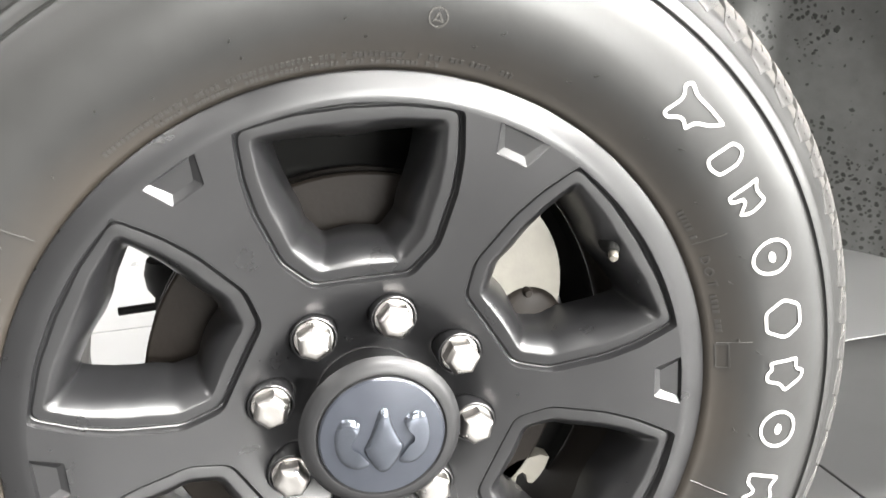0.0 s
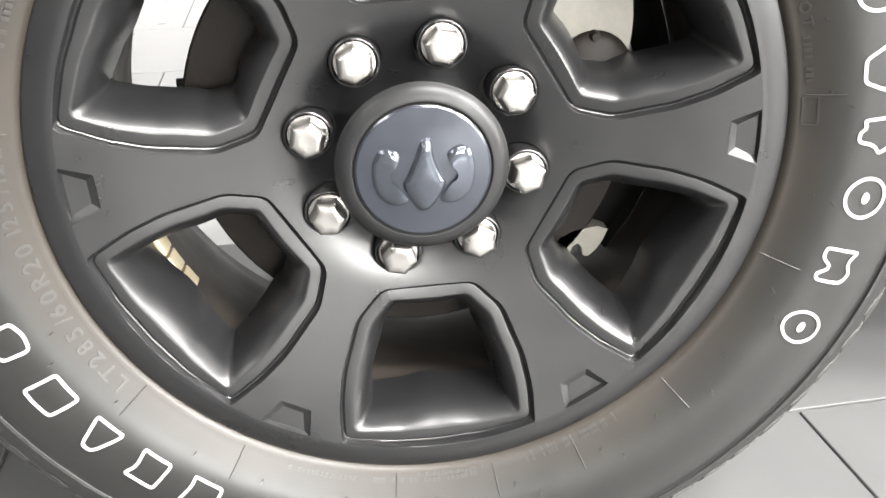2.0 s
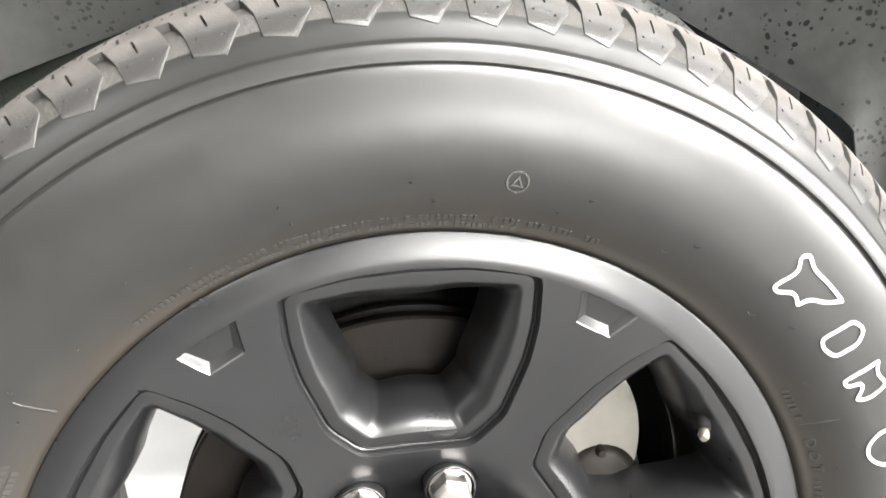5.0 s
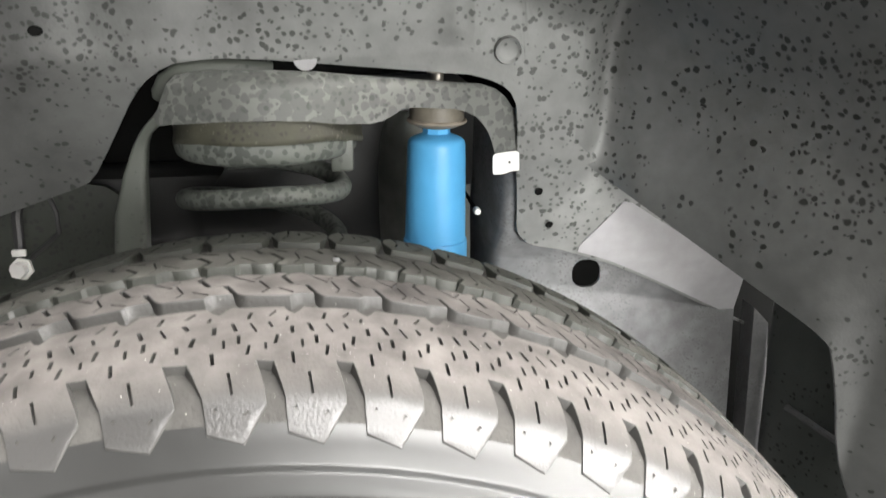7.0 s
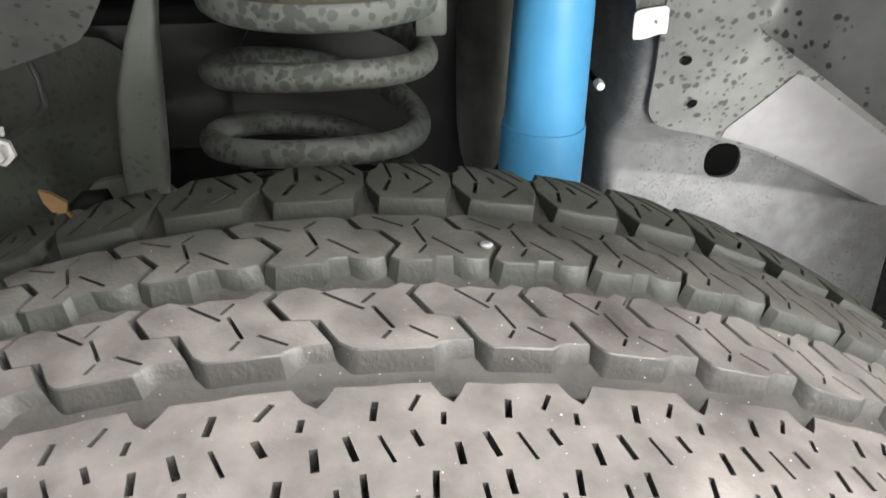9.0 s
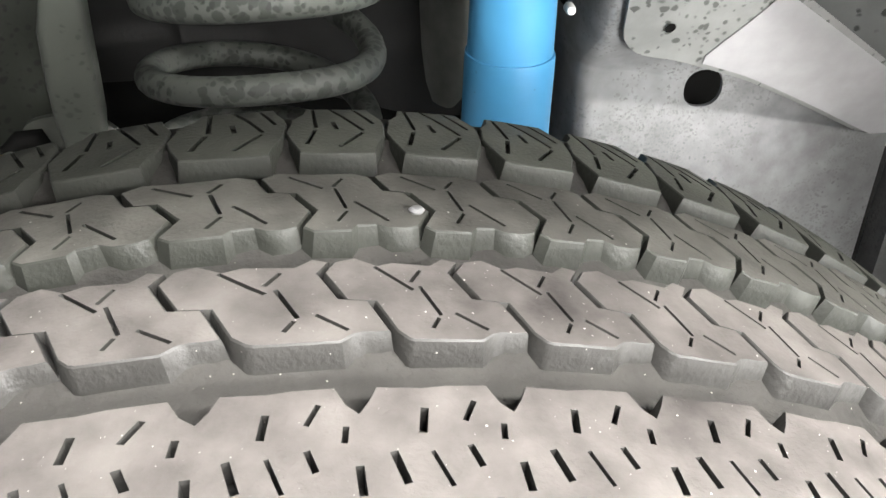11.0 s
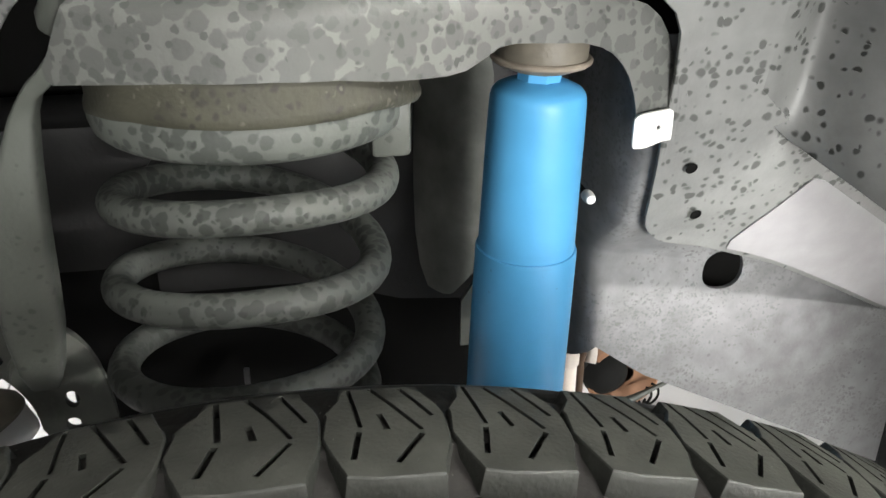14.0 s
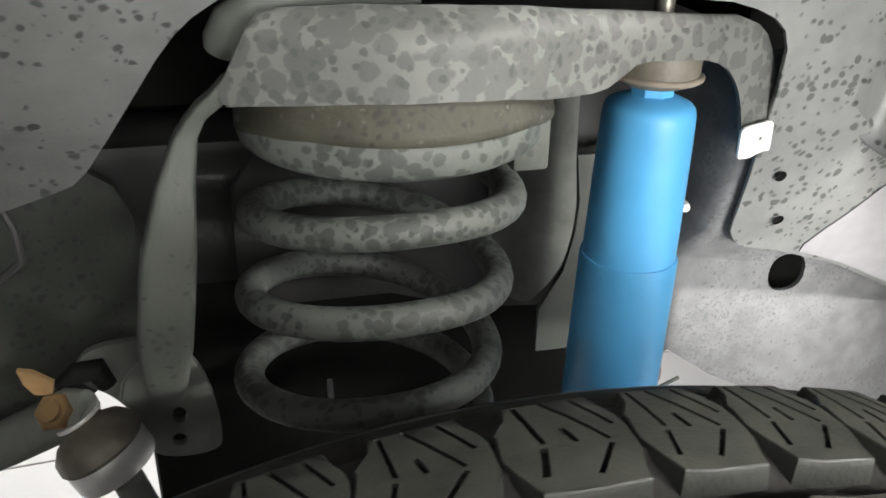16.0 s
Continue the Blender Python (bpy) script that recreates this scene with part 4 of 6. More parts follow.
slits1 = [slit(0.0330, 0.0080, 0.0320, 0.0153, 0.0019), slit(0.0150, 0.0128, 0.0145, 0.0175, 0.0015), slit(0.0250, 0.0203, 0.0275, 0.0290, 0.0019), slit(0.0335, 0.0205, 0.0370, 0.0300, 0.0011), slit(0.0063, 0.0190, 0.0083, 0.0250, 0.0016),
          slit(0.0175, 0.0238, 0.0180, 0.0315, 0.0019), slit(0.0290, 0.0330, 0.0295, 0.0405, 0.0018), slit(0.0110, 0.0330, 0.0104, 0.0410, 0.0017), slit(0.0225, 0.0370, 0.0232, 0.0440, 0.0014), slit(0.0060, 0.0400, 0.0066, 0.0460, 0.0013),
          slit(0.0345, 0.0420, 0.0340, 0.0500, 0.0016), slit(0.0185, 0.0480, 0.0195, 0.0560, 0.0016), slit(0.0265, 0.0610, 0.0285, 0.0720, 0.0014), slit(0.0090, 0.0060, 0.0062, 0.0120, 0.0014),
          slit(0.0208, 0.0785, 0.0219, 0.0772, 0.0013), slit(0.0342, 0.0812, 0.0357, 0.0792, 0.0013)]
CUT1 = [0.030, 0.045, 0.0525, 0.0585, 0.064, 0.070, 0.076, 0.082, 0.088]
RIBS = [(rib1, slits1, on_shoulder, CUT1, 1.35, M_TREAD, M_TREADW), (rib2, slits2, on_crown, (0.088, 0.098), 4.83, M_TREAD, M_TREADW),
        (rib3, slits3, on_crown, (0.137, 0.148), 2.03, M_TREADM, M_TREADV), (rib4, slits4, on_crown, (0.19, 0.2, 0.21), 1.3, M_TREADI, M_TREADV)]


def stretched(place, kind):
    """The same block as a short one, a long one, or one that leads from the long pitch to the short."""
    def put(x, y, h):
        f = {"short": 1.0, "long": 0.0, "between": min(max((x - 0.0035) / (L - 0.019), 0.0), 1.0)}[kind]
        x = x * LONG * (1 - f) + (x + (L * (LONG - 1) if kind == "between" else 0.0)) * f
        return place(x, y, h)
    return put


first_blocks = []
for outline, slits, place, cuts, phase, tops, walls in RIBS:
    for kind, count in (("short", 37), ("between", 1), ("long", 31)):
        bm = block_mesh(outline, slits, stretched(place, kind), cuts, joined=(B1, B1 + L))
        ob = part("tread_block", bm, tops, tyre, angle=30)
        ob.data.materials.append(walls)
        start, step = (phase, PITCH) if kind == "short" else (phase - PITCH * LONG * (1 if kind == "between" else 2), -PITCH * LONG)
        first_blocks.append((ob, start, step, count))

# raised white outlined shapes on the sidewall
def ring_shape(bm, outline, a0, r0, width=0.0025, lift=0.0010, holes=()):
    """A white outline: pts in millimetres, x along the turn and y outward, about the place (r0, a0)."""
    def ring(pts):
        n = len(pts)
        rows = [[], [], [], []]
        for k in range(n):
            p, q, s = Vector(pts[k - 1]), Vector(pts[k]), Vector(pts[(k + 1) % n])
            d1, d2 = (q - p).normalized(), (s - q).normalized()
            nrm = Vector((d1.y + d2.y, -d1.x - d2.x))
            nrm = nrm.normalized() / max(0.55, nrm.length / 2)
            if area < 0:
                nrm = -nrm
            inner = q - nrm * width * 1000
            for row, pt, h in ((rows[0], q, 0.0001), (rows[1], q, lift), (rows[2], inner, lift), (rows[3], inner, 0.0001)):
                row.append(bm.verts.new(side_point(r0 + pt.y / 1000, a0 + math.degrees(pt.x / 1000 / r0), h)))
        for u, v in zip(rows, rows[1:]):
            for k in range(n):
                j = (k + 1) % n
                bm.faces.new((u[k], u[j], v[j], v[k]))
    for corners in (outline, *holes):
        pts = []
        for k in range(len(corners)):
            p, q = Vector(corners[k]), Vector(corners[(k + 1) % len(corners)])
            steps = max(1, round((q - p).length / 3.5))
            pts += [tuple(p + (q - p) * i / steps) for i in range(steps)]
        area = sum(pts[k][0] * pts[(k + 1) % len(pts)][1] - pts[(k + 1) % len(pts)][0] * pts[k][1] for k in range(len(pts)))
        ring(pts)


def oval(rx, ry, n=28):
    return [(rx * math.cos(2 * math.pi * k / n), ry * math.sin(2 * math.pi * k / n)) for k in range(n)]


def white_shape(a, r0, pts):
    bm = bmesh.new()
    ring_shape(bm, soften(pts, 4.5), a, r0)
    part("outlined_shape", bm, M_WHITE, tyre, "raised white outlined shape")


def white_ring(a, r0, rx, ry, eye=True):
    white_shape(a, r0, oval(rx, ry))
    if eye:
        bm = bmesh.new()
        ring_shape(bm, oval(4.6, 2.9, 14), a, r0, 0.0027)
        part("outlined_shape", bm, M_WHITE, tyre, "raised white outlined shape")


# outer word, drawn as plain outlined shapes
white_shape(45.6, 0.3305, [(-21, -14), (-14, -16), (-5, -8), (4, -13), (6, -4), (16, 2), (25, 13), (6, 13), (-8, 12), (-17, 17), (-22, 10), (-16, 3)])
white_shape(53.4, 0.3305, [(-11, -13), (-2, -16), (9, -12), (10, 6), (3, 15), (-8, 11)])
white_shape(60.0, 0.3305, [(-11, -15), (-3, -15), (-1, -4), (9, -14), (13, -4), (9, 12), (-3, 8), (-11, 14)])
white_ring(69.4, 0.3305, 15, 16.5)
white_shape(79.0, 0.3305, [(-18, 2), (-9, 16), (10, 15), (18, 0), (9, -16), (-10, -15)])
white_shape(87.6, 0.3305, [(-13, -14), (-6, -12), (-3, -16), (6, -16), (9, -4), (16, 0), (6, 16), (-2, 18), (-5, 10), (-14, 12)])
white_ring(96.2, 0.3305, 17, 16)
white_shape(106.2, 0.3305, [(-15, -15), (-4, -15), (2, -6), (9, -15), (16, -12), (14, 10), (4, 14), (-4, 8), (-15, 14)])
white_ring(116.0, 0.3305, 15, 16.5)
# second word, likewise
white_shape(-144.5, 0.3245, [(-15, -13), (14, -15), (12, -6), (15, 14), (-14, 14)])
white_shape(-136.0, 0.3245, [(-15, -14), (-2, -14), (14, -15), (10, 2), (14, 14), (-14, 15)])
white_shape(-127.6, 0.3245, [(-16, -14), (14, -14), (4, 15), (-6, 15)])
white_shape(-119.2, 0.3245, [(-16, -14), (-3, -14), (14, -15), (16, 14), (3, 15), (-13, 14)])
white_shape(-109.8, 0.3245, [(-14, -12), (0, -15), (14, -11), (12, 12), (0, 15), (-13, 11)])
white_shape(-101.0, 0.3245, [(-13, -14), (-3, -14), (2, -2), (13, 4), (13, 14), (-13, 14)])
white_ring(-92.5, 0.3245, 13, 15, False)
white_shape(-83.5, 0.3245, [(-13, -14), (-2, -14), (14, -15), (10, 2), (13, 14), (-13, 14)])
white_shape(-74.5, 0.3245, [(-13, -8), (0, -15), (12, -12), (9, 0), (12, 12), (0, 15), (-13, 8)])
white_shape(-65.5, 0.3245, [(-12, -14), (12, -14), (8, 0), (12, 14), (-12, 14)])
white_shape(-56.6, 0.3245, [(-12, -14), (12, -14), (9, 3), (12, 14), (-12, 14)])
# small round mark
bm = bmesh.new()
ring_shape(bm, oval(7, 7, 20), 9.5, 0.310, 0.0012, 0.0006)
ring_shape(bm, [(-4, -3), (0, 4), (4, -3)], 9.5, 0.310, 0.0012, 0.0006)
part("round_mark", bm, M_GROOVE, tyre, "small round raised mark")


def writing(text, a0, r, size, step, turn, material, up=1):
    """Raised characters round the sidewall, first one at a0 degrees, with their tops outward (up = 1) or inward."""
    a = a0
    for ch in text:
        if ch != " ":
            data = bpy.data.curves.new("raised_character", "FONT")
            data.offset = 0.0003
            data.body, data.size, data.extrude, data.align_x, data.align_y = ch, size, 0.0006, "CENTER", "CENTER"
            data.fill_mode = "BOTH"
            ob = new("raised_character", data)
            p = side_point(r, a, 0.0)
            slope = (side_y(r + 0.003) - side_y(r - 0.003)) / 0.006
            ra = radians(a)
            outward = Vector((math.sin(ra), slope, math.cos(ra))).normalized() * up
            along = Vector((math.cos(ra), 0, -math.sin(ra))) * up
            nrm = along.cross(outward)
            ob.matrix_basis = Matrix.Translation(p) @ Matrix((along, outward, nrm)).transposed().to_4x4()
            data.materials.append(material)
            ob.parent = tyre
        a += step * (0.62 if ch in "1/ " else 1.0)


M_RAISED = mat("raised_rubber", (0.024, 0.0225, 0.0205), 0.45, 0, 0.1, 100)
writing("LT285/60R20", -124.2, 0.2860, 0.0175, 2.62, 0, M_RAISED)
writing("125/122R", -96.0, 0.2875, 0.0145, 2.35, 0, M_RAISED)
writing("M+S", -79.0, 0.2880, 0.0120, 2.5, 0, M_RAISED)
writing("DOT", 66.6, 0.2850, 0.0105, 2.2, 0, M_RAISED)


# small print that cannot be read: rows of tiny bars; mould lines; whiskers
def bars(a0, a1, r, h, step, name="small_print"):
    bm = bmesh.new()
    rnd = random.Random(int(a0 * 10) + 7)
    a = a0
    while a < a1:
        w = step * rnd.uniform(0.45, 0.8)
        if rnd.random() > 0.16:
            c = [side_point(r - h / 2, a, 0.0), side_point(r - h / 2, a + w, 0.0), side_point(r + h / 2, a + w, 0.0), side_point(r + h / 2, a, 0.0)]
            t = [side_point(r - h / 2, a, 0.0007), side_point(r - h / 2, a + w, 0.0007), side_point(r + h / 2, a + w, 0.0007), side_point(r + h / 2, a, 0.0007)]
            cv, tv = [bm.verts.new(p) for p in c], [bm.verts.new(p) for p in t]
            bm.faces.new(tv)
            for k in range(4):
                bm.faces.new((cv[k], cv[(k + 1) % 4], tv[(k + 1) % 4], tv[k]))
        a += step
    return tagged(part(name, bm, M_RAISED, tyre, "row of tiny raised print", smooth=False), kind="stuff")


for a0, a1, r, h, st in ((-37, 22, 0.2835, 0.0032, 0.75), (-30, 12, 0.2785, 0.0026, 0.7), (146, 163, 0.2830, 0.0030, 0.6), (146, 162, 0.2785, 0.0030, 0.6), (172, 190, 0.2830, 0.0035, 0.8), (170, 182, 0.2790, 0.0028, 0.7),
                         (193, 205, 0.2830, 0.0032, 0.8), (73, 80, 0.2835, 0.0042, 0.9), (57, 62, 0.2840, 0.0042, 0.8), (-69, -60, 0.2900, 0.004, 0.9), (-70, -61, 0.2840, 0.004, 0.9)):
    bars(a0, a1, r, h, st)
for a, ra_, rb_ in ((63.3, 0.281, 0.305), (81.8, 0.281, 0.305), (108.2, 0.278, 0.305), (135.5, 0.278, 0.307), (154.5, 0.278, 0.305), (169.0, 0.278, 0.303), (186, 0.278, 0.300), (-147, 0.278, 0.303), (-127.5, 0.276, 0.302), (-82.0, 0.280, 0.306), (-52, 0.281, 0.304)):
    bm = bmesh.new()
    tube(bm, [side_point(ra_ + (rb_ - ra_) * k / 6, a, 0.0002) for k in range(7)], 0.0006, 6)
    part("mould_line", bm, M_RAISED, tyre, "thin raised mould line")
rnd = random.Random(5)
bm = bmesh.new()
for r0, n in ((0.2955, 26), (0.3075, 22)):
    for k in range(n):
        a = 360 * k / n + rnd.uniform(-2, 2)
        p = side_point(r0, a, 0)
        tube(bm, [p, side_point(r0 + 0.001, a + 0.15, 0.003), side_point(r0 + 0.003, a + 0.3, 0.0045)], [0.0005, 0.0004, 0.0002], 5)
tagged(part("rubber_whisker", bm, M_RAISED, tyre, "short rubber moulding whiskers"), kind="stuff")
bm = bmesh.new()
ring_shape(bm, [(-11, -4), (-10, -5), (10, -5), (11, -4), (11, 4), (10, 5), (-10, 5), (-11, 4)], 84.2, 0.2845, 0.0011, 0.0006)
part("date_frame", bm, M_RAISED, tyre, "small raised rounded frame")
bm = bmesh.new()
lathe(bm, [(0, -0.001), (0.0017, 0), (0.0021, 0.0008), (0.0014, 0.0017), (0, 0.0019)], on_crown(0.0495, 0.1345, 0), on_crown(0.0495, 0.1345, -0.1), 9)
for v in bm.verts:
    v.co.x = 0.0502 + (v.co.x - 0.0502) * (1.25 + 90 * (v.co.y - 0.1345))
pebble = tagged(link_mesh("pebble", bm, M_PANEL), "small pale pebble lying on the tyre tread", "pebble")

# ---------------- brake behind the wheel ----------------
brake = thing("brake_assembly", (0, 0.09, 0.405), "disc brake with rusty disc and zinc-coloured caliper behind the wheel", "brake")
bm = bmesh.new()
revolve(bm, [(0.070, 0.045), (0.105, 0.045), (0.108, 0.075), (0.180, 0.075), (0.182, 0.077), (0.182, 0.084), (0.178, 0.086), (0.178, 0.097), (0.182, 0.099), (0.182, 0.107), (0.110, 0.108)], 96)
part("disc", bm, M_ROTOR, brake, "rusty brown brake disc")
bm = bmesh.new()
revolve(bm, [(0.0, 0.032), (0.068, 0.034), (0.072, 0.046)], 48)
part("hub", bm, M_BLACK, brake)
bm = bmesh.new()
revolve(bm, [(0.06, 0.118), (0.222, 0.118), (0.228, 0.112), (0.229, 0.112), (0.228, 0.120), (0.06, 0.121)], 60, (0, 0, 0.405), -40, 128)
part("dust_shield", bm, M_DARK, brake, "black pressed dust shield")
bm = bmesh.new()
revolve(bm, [(0.164, 0.070), (0.166, 0.066), (0.184, 0.066), (0.186, 0.070), (0.186, 0.074)], 30, (0, 0, 0.405), 44, 98)
part("shield_flange", bm, M_PANEL, brake, "grey curved flange of the shield")
bm = bmesh.new()
pts = [(0.100, 0.430), (0.125, 0.425), (0.163, 0.440), (0.174, 0.475), (0.170, 0.515), (0.150, 0.550), (0.128, 0.560), (0.104, 0.520), (0.098, 0.470)]
prism(bm, chaikin(pts, 2), [], lambda x, y, h: Vector((x, 0.058 + h, y)), 0.014)
caliper = part("caliper", bm, M_ZINC, brake, "zinc-coloured caliper body")
bm = bmesh.new()
lathe(bm, [(0, -0.010), (0.024, -0.010), (0.030, -0.006), (0.0325, 0.0), (0.0325, 0.02)], (0.143, 0.062, 0.449), (0.143, 0.09, 0.449), 32)
part("piston_boss", bm, M_ROTOR, caliper, "dark round caliper boss")
bm = bmesh.new()
lathe(bm, [(0, -0.006), (0.003, -0.006), (0.0045, -0.002), (0.0045, 0.01)], (0.142, 0.056, 0.476), (0.142, 0.09, 0.476), 14)
part("pin", bm, M_ROTOR, caliper)
bm = bmesh.new()
prism(bm, chaikin([(0.130, 0.300), (0.172, 0.306), (0.164, 0.285), (0.150, 0.272), (0.146, 0.290), (0.136, 0.284), (0.140, 0.262), (0.128, 0.258), (0.118, 0.280)], 1), [], lambda x, y, h: Vector((x, 0.075 + h, y)), 0.015)
part("caliper_bracket", bm, M_ZINC, brake, "pale metal caliper bracket")
bm = bmesh.new()
lathe(bm, [(0, 0), (0.004, 0), (0.004, 0.012), (0, 0.012)], (0.125, 0.068, 0.278), (0.125, 0.09, 0.278), 6)
part("fitting", bm, M_BRASS, brake, "small brass fitting")
# steering knuckle and axle
axle = thing("front_axle", (0, 0.7, 0.40), "black solid front axle under the chassis", "axle")
bm = bmesh.new()
tube(bm, [(0, 0.17, 0.405), (0.0, 0.26, 0.40), (0.0, 0.36, 0.39), (0.0, 0.5, 0.385), (0, 1.5, 0.385)], [0.075, 0.07, 0.055, 0.045, 0.045], 24)
part("axle_tube", bm, M_BLACK, axle)
bm = bmesh.new()
tube(bm, [(-0.02, 0.2, 0.52), (-0.02, 0.24, 0.5), (-0.02, 0.26, 0.30), (-0.02, 0.22, 0.27)], [0.03, 0.04, 0.04, 0.03], 14)
part("knuckle", bm, M_BLACK, axle)
link = thing("tie_rod", (-0.21, 0.5, 0.34), "black steering tie rod with ball joint and threaded stud", "tie rod")
bm = bmesh.new()
tube(bm, [(-0.06, 0.42, 0.36), (-0.17, 0.48, 0.345), (-0.20, 0.50, 0.345)], [0.03, 0.032, 0.03], 16)
part("rod", bm, M_BLACK, link)
bm = bmesh.new()
lathe(bm, [(0, -0.03), (0.02, -0.028), (0.031, -0.01), (0.033, 0.01), (0.028, 0.028), (0.0, 0.03)], (-0.195, 0.5, 0.375), (-0.195, 0.5, 0.5), 20)
part("ball_joint", bm, M_BLACK, link)
bm = bmesh.new()
lathe(bm, [(0, 0), (0.0055, 0), (0.0055, 0.05), (0.012, 0.05), (0.012, 0.062), (0, 0.062)], (-0.265, 0.5, 0.337), (-0.2, 0.5, 0.340), 12)
part("stud", bm, M_BLACK, link, "black threaded stud")

# ---------------- wheel arch ----------------
def g_right(z):
    return lerp(z, [0.5, 0.725, 0.742, 0.781, 0.816, 0.923, 1.1], [0.595, 0.505, 0.497, 0.483, 0.47, 0.446, 0.425])


def g_left(z):
    return lerp(z, [0.6, 0.803, 0.92, 1.1], [0.60, 0.508, 0.437, 0.40])


def sheet(name, xs, z_lo, z_hi, depth, material, label, category, nz=24, thick=0.003, kind="structure"):
    """A moulded sheet over columns xs, from z_lo to z_hi, at the depth given, with real thickness and a crisp rim."""
    bm = bmesh.new()
    sides = []
    for side in (-0.5, 0.5):
        cols = []
        for x in xs:
            lo, hi = z_lo(x), z_hi(x)
            heights = [lo + (hi - lo) * (k / nz) ** 1.5 for k in range(nz + 1)]
            cols.append([bm.verts.new((x, depth(x, z) + side * thick, z)) for z in heights])
        for p, q in zip(cols, cols[1:]):
            for k in range(nz):
                bm.faces.new((p[k], q[k], q[k + 1], p[k + 1]))
        sides.append(cols)
    front, back = sides
    around = [(c, 0) for c in range(len(xs))] + [(len(xs) - 1, k) for k in range(1, nz + 1)] + [(c, nz) for c in range(len(xs) - 2, -1, -1)] + [(0, k) for k in range(nz - 1, 0, -1)]
    for (a, b), (c, d) in zip(around, around[1:] + around[:1]):
        bm.faces.new((front[a][b], front[c][d], back[c][d], back[a][b]))
    return tagged(link_mesh(name, bm, material, True, 60), label, category, kind=kind)


def smooth01(t):
    t = min(max(t, 0), 1)
    return t * t * (3 - 2 * t)


EDGE_X = [-0.66, -0.50, -0.40, -0.296, -0.239, -0.200, -0.186, -0.176, -0.159, -0.144, -0.129, -0.119, -0.110, -0.097, -0.084, -0.060, -0.038, 0.0, 0.03, 0.08, 0.13, 0.18, 0.198, 0.211, 0.219, 0.2245, 0.2272, 0.2289, 0.2317, 0.2342, 0.2355, 0.2376, 0.2415, 0.247, 0.2532, 0.2649, 0.285, 0.311, 0.33, 0.35, 0.38, 0.42, 0.46, 0.50, 0.53]
EDGE_Z = [0.60, 0.675, 0.72, 0.759, 0.779, 0.793, 0.799, 0.809, 0.834, 0.857, 0.880, 0.893, 0.902, 0.911, 0.917, 0.920, 0.921, 0.919, 0.916, 0.911, 0.906, 0.901, 0.896, 0.890, 0.883, 0.872, 0.845, 0.8043, 0.7842, 0.7584, 0.7405, 0.7330, 0.7272, 0.7214, 0.7172, 0.7139, 0.7095, 0.7000, 0.6930, 0.6850, 0.6700, 0.6490, 0.6270, 0.6050, 0.5880]


def liner_depth(x, z):
    f = smooth01((x + 0.02) / 0.2)
    y = g_left(z) * (1 - f) + g_right(z) * f
    r = math.hypot(x, z - 0.405)
    if x < 0.34:
        y -= 1.6 * max(0, r - 0.60) ** 1.6 * 3
    y -= 0.02 * math.exp(-((x - 0.05) / 0.1) ** 2 - ((z - 1.0) / 0.06) ** 2)
    y -= 0.5 * max(0, -0.36 - x)
    y += 0.009 * math.exp(-((x + 0.045) / 0.026) ** 2) * smooth01((z - 0.905) / 0.11)
    y += 0.009 * math.exp(-((x + 0.150) / 0.030) ** 2) * smooth01((z - 0.87) / 0.13)
    y -= 0.008 * math.exp(-((x - 0.166) / 0.009) ** 2) * smooth01((z - 0.925) / 0.02)
    y += 0.8 * max(0, x - 0.325) * smooth01((z - 0.79 + 0.7 * (x - 0.34)) / 0.06)
    return max(y, -0.06)


FINE_X = sorted(EDGE_X + [a + (b - a) * f for a, b in zip(EDGE_X, EDGE_X[1:]) if a >= 0.27 or b - a > 0.015 and a > -0.25 for f in (0.2, 0.4, 0.6, 0.8)])
SPLIT = 0.285


def rear_lo(x):
    return lerp(x, [SPLIT, 0.296, 0.311, 0.46, 0.475, 0.50, 0.54, 0.60, 0.67], [0.822, 0.812, 0.800, 0.690, 0.675, 0.58, 0.47, 0.41, 0.40])


def rear_depth(x, z):
    """Leaves the front liner without a step and swings out towards the sill."""
    y = 0.462 - 0.95 * max(0, x - 0.30) + 0.25 * max(0, 0.80 - z) * smooth01((x - 0.46) / 0.06)
    y += 0.03 * math.exp(-((x - 0.36) / 0.07) ** 2 - ((z - 0.86) / 0.07) ** 2)
    y += 0.016 * math.exp(-((x - 0.312) / 0.018) ** 2) * smooth01((z - 0.79) / 0.05)
    r = math.hypot(x, z - 0.405)
    y -= 4.0 * max(0, r - 0.63) ** 1.6
    f = smooth01((x - SPLIT) / 0.055)
    return max(liner_depth(min(x, 0.325), z) * (1 - f) + y * f, -0.06)


def arch_top(x):
    return 0.405 + math.sqrt(max(0.70 ** 2 - x * x, 0.05))


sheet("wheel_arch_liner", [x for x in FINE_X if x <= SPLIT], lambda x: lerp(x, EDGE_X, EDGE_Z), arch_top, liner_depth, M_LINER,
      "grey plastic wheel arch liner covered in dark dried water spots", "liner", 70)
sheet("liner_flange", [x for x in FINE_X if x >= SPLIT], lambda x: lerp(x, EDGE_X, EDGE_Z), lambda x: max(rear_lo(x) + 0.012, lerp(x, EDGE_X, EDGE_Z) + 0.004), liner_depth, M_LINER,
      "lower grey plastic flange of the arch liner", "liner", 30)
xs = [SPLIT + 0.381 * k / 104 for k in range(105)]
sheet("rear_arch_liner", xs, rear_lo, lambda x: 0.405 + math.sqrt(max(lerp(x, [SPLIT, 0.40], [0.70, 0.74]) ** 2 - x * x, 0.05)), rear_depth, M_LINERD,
      "grey plastic rear arch liner, shade painted in, speckled with black spots", "liner", 80, 0.003)
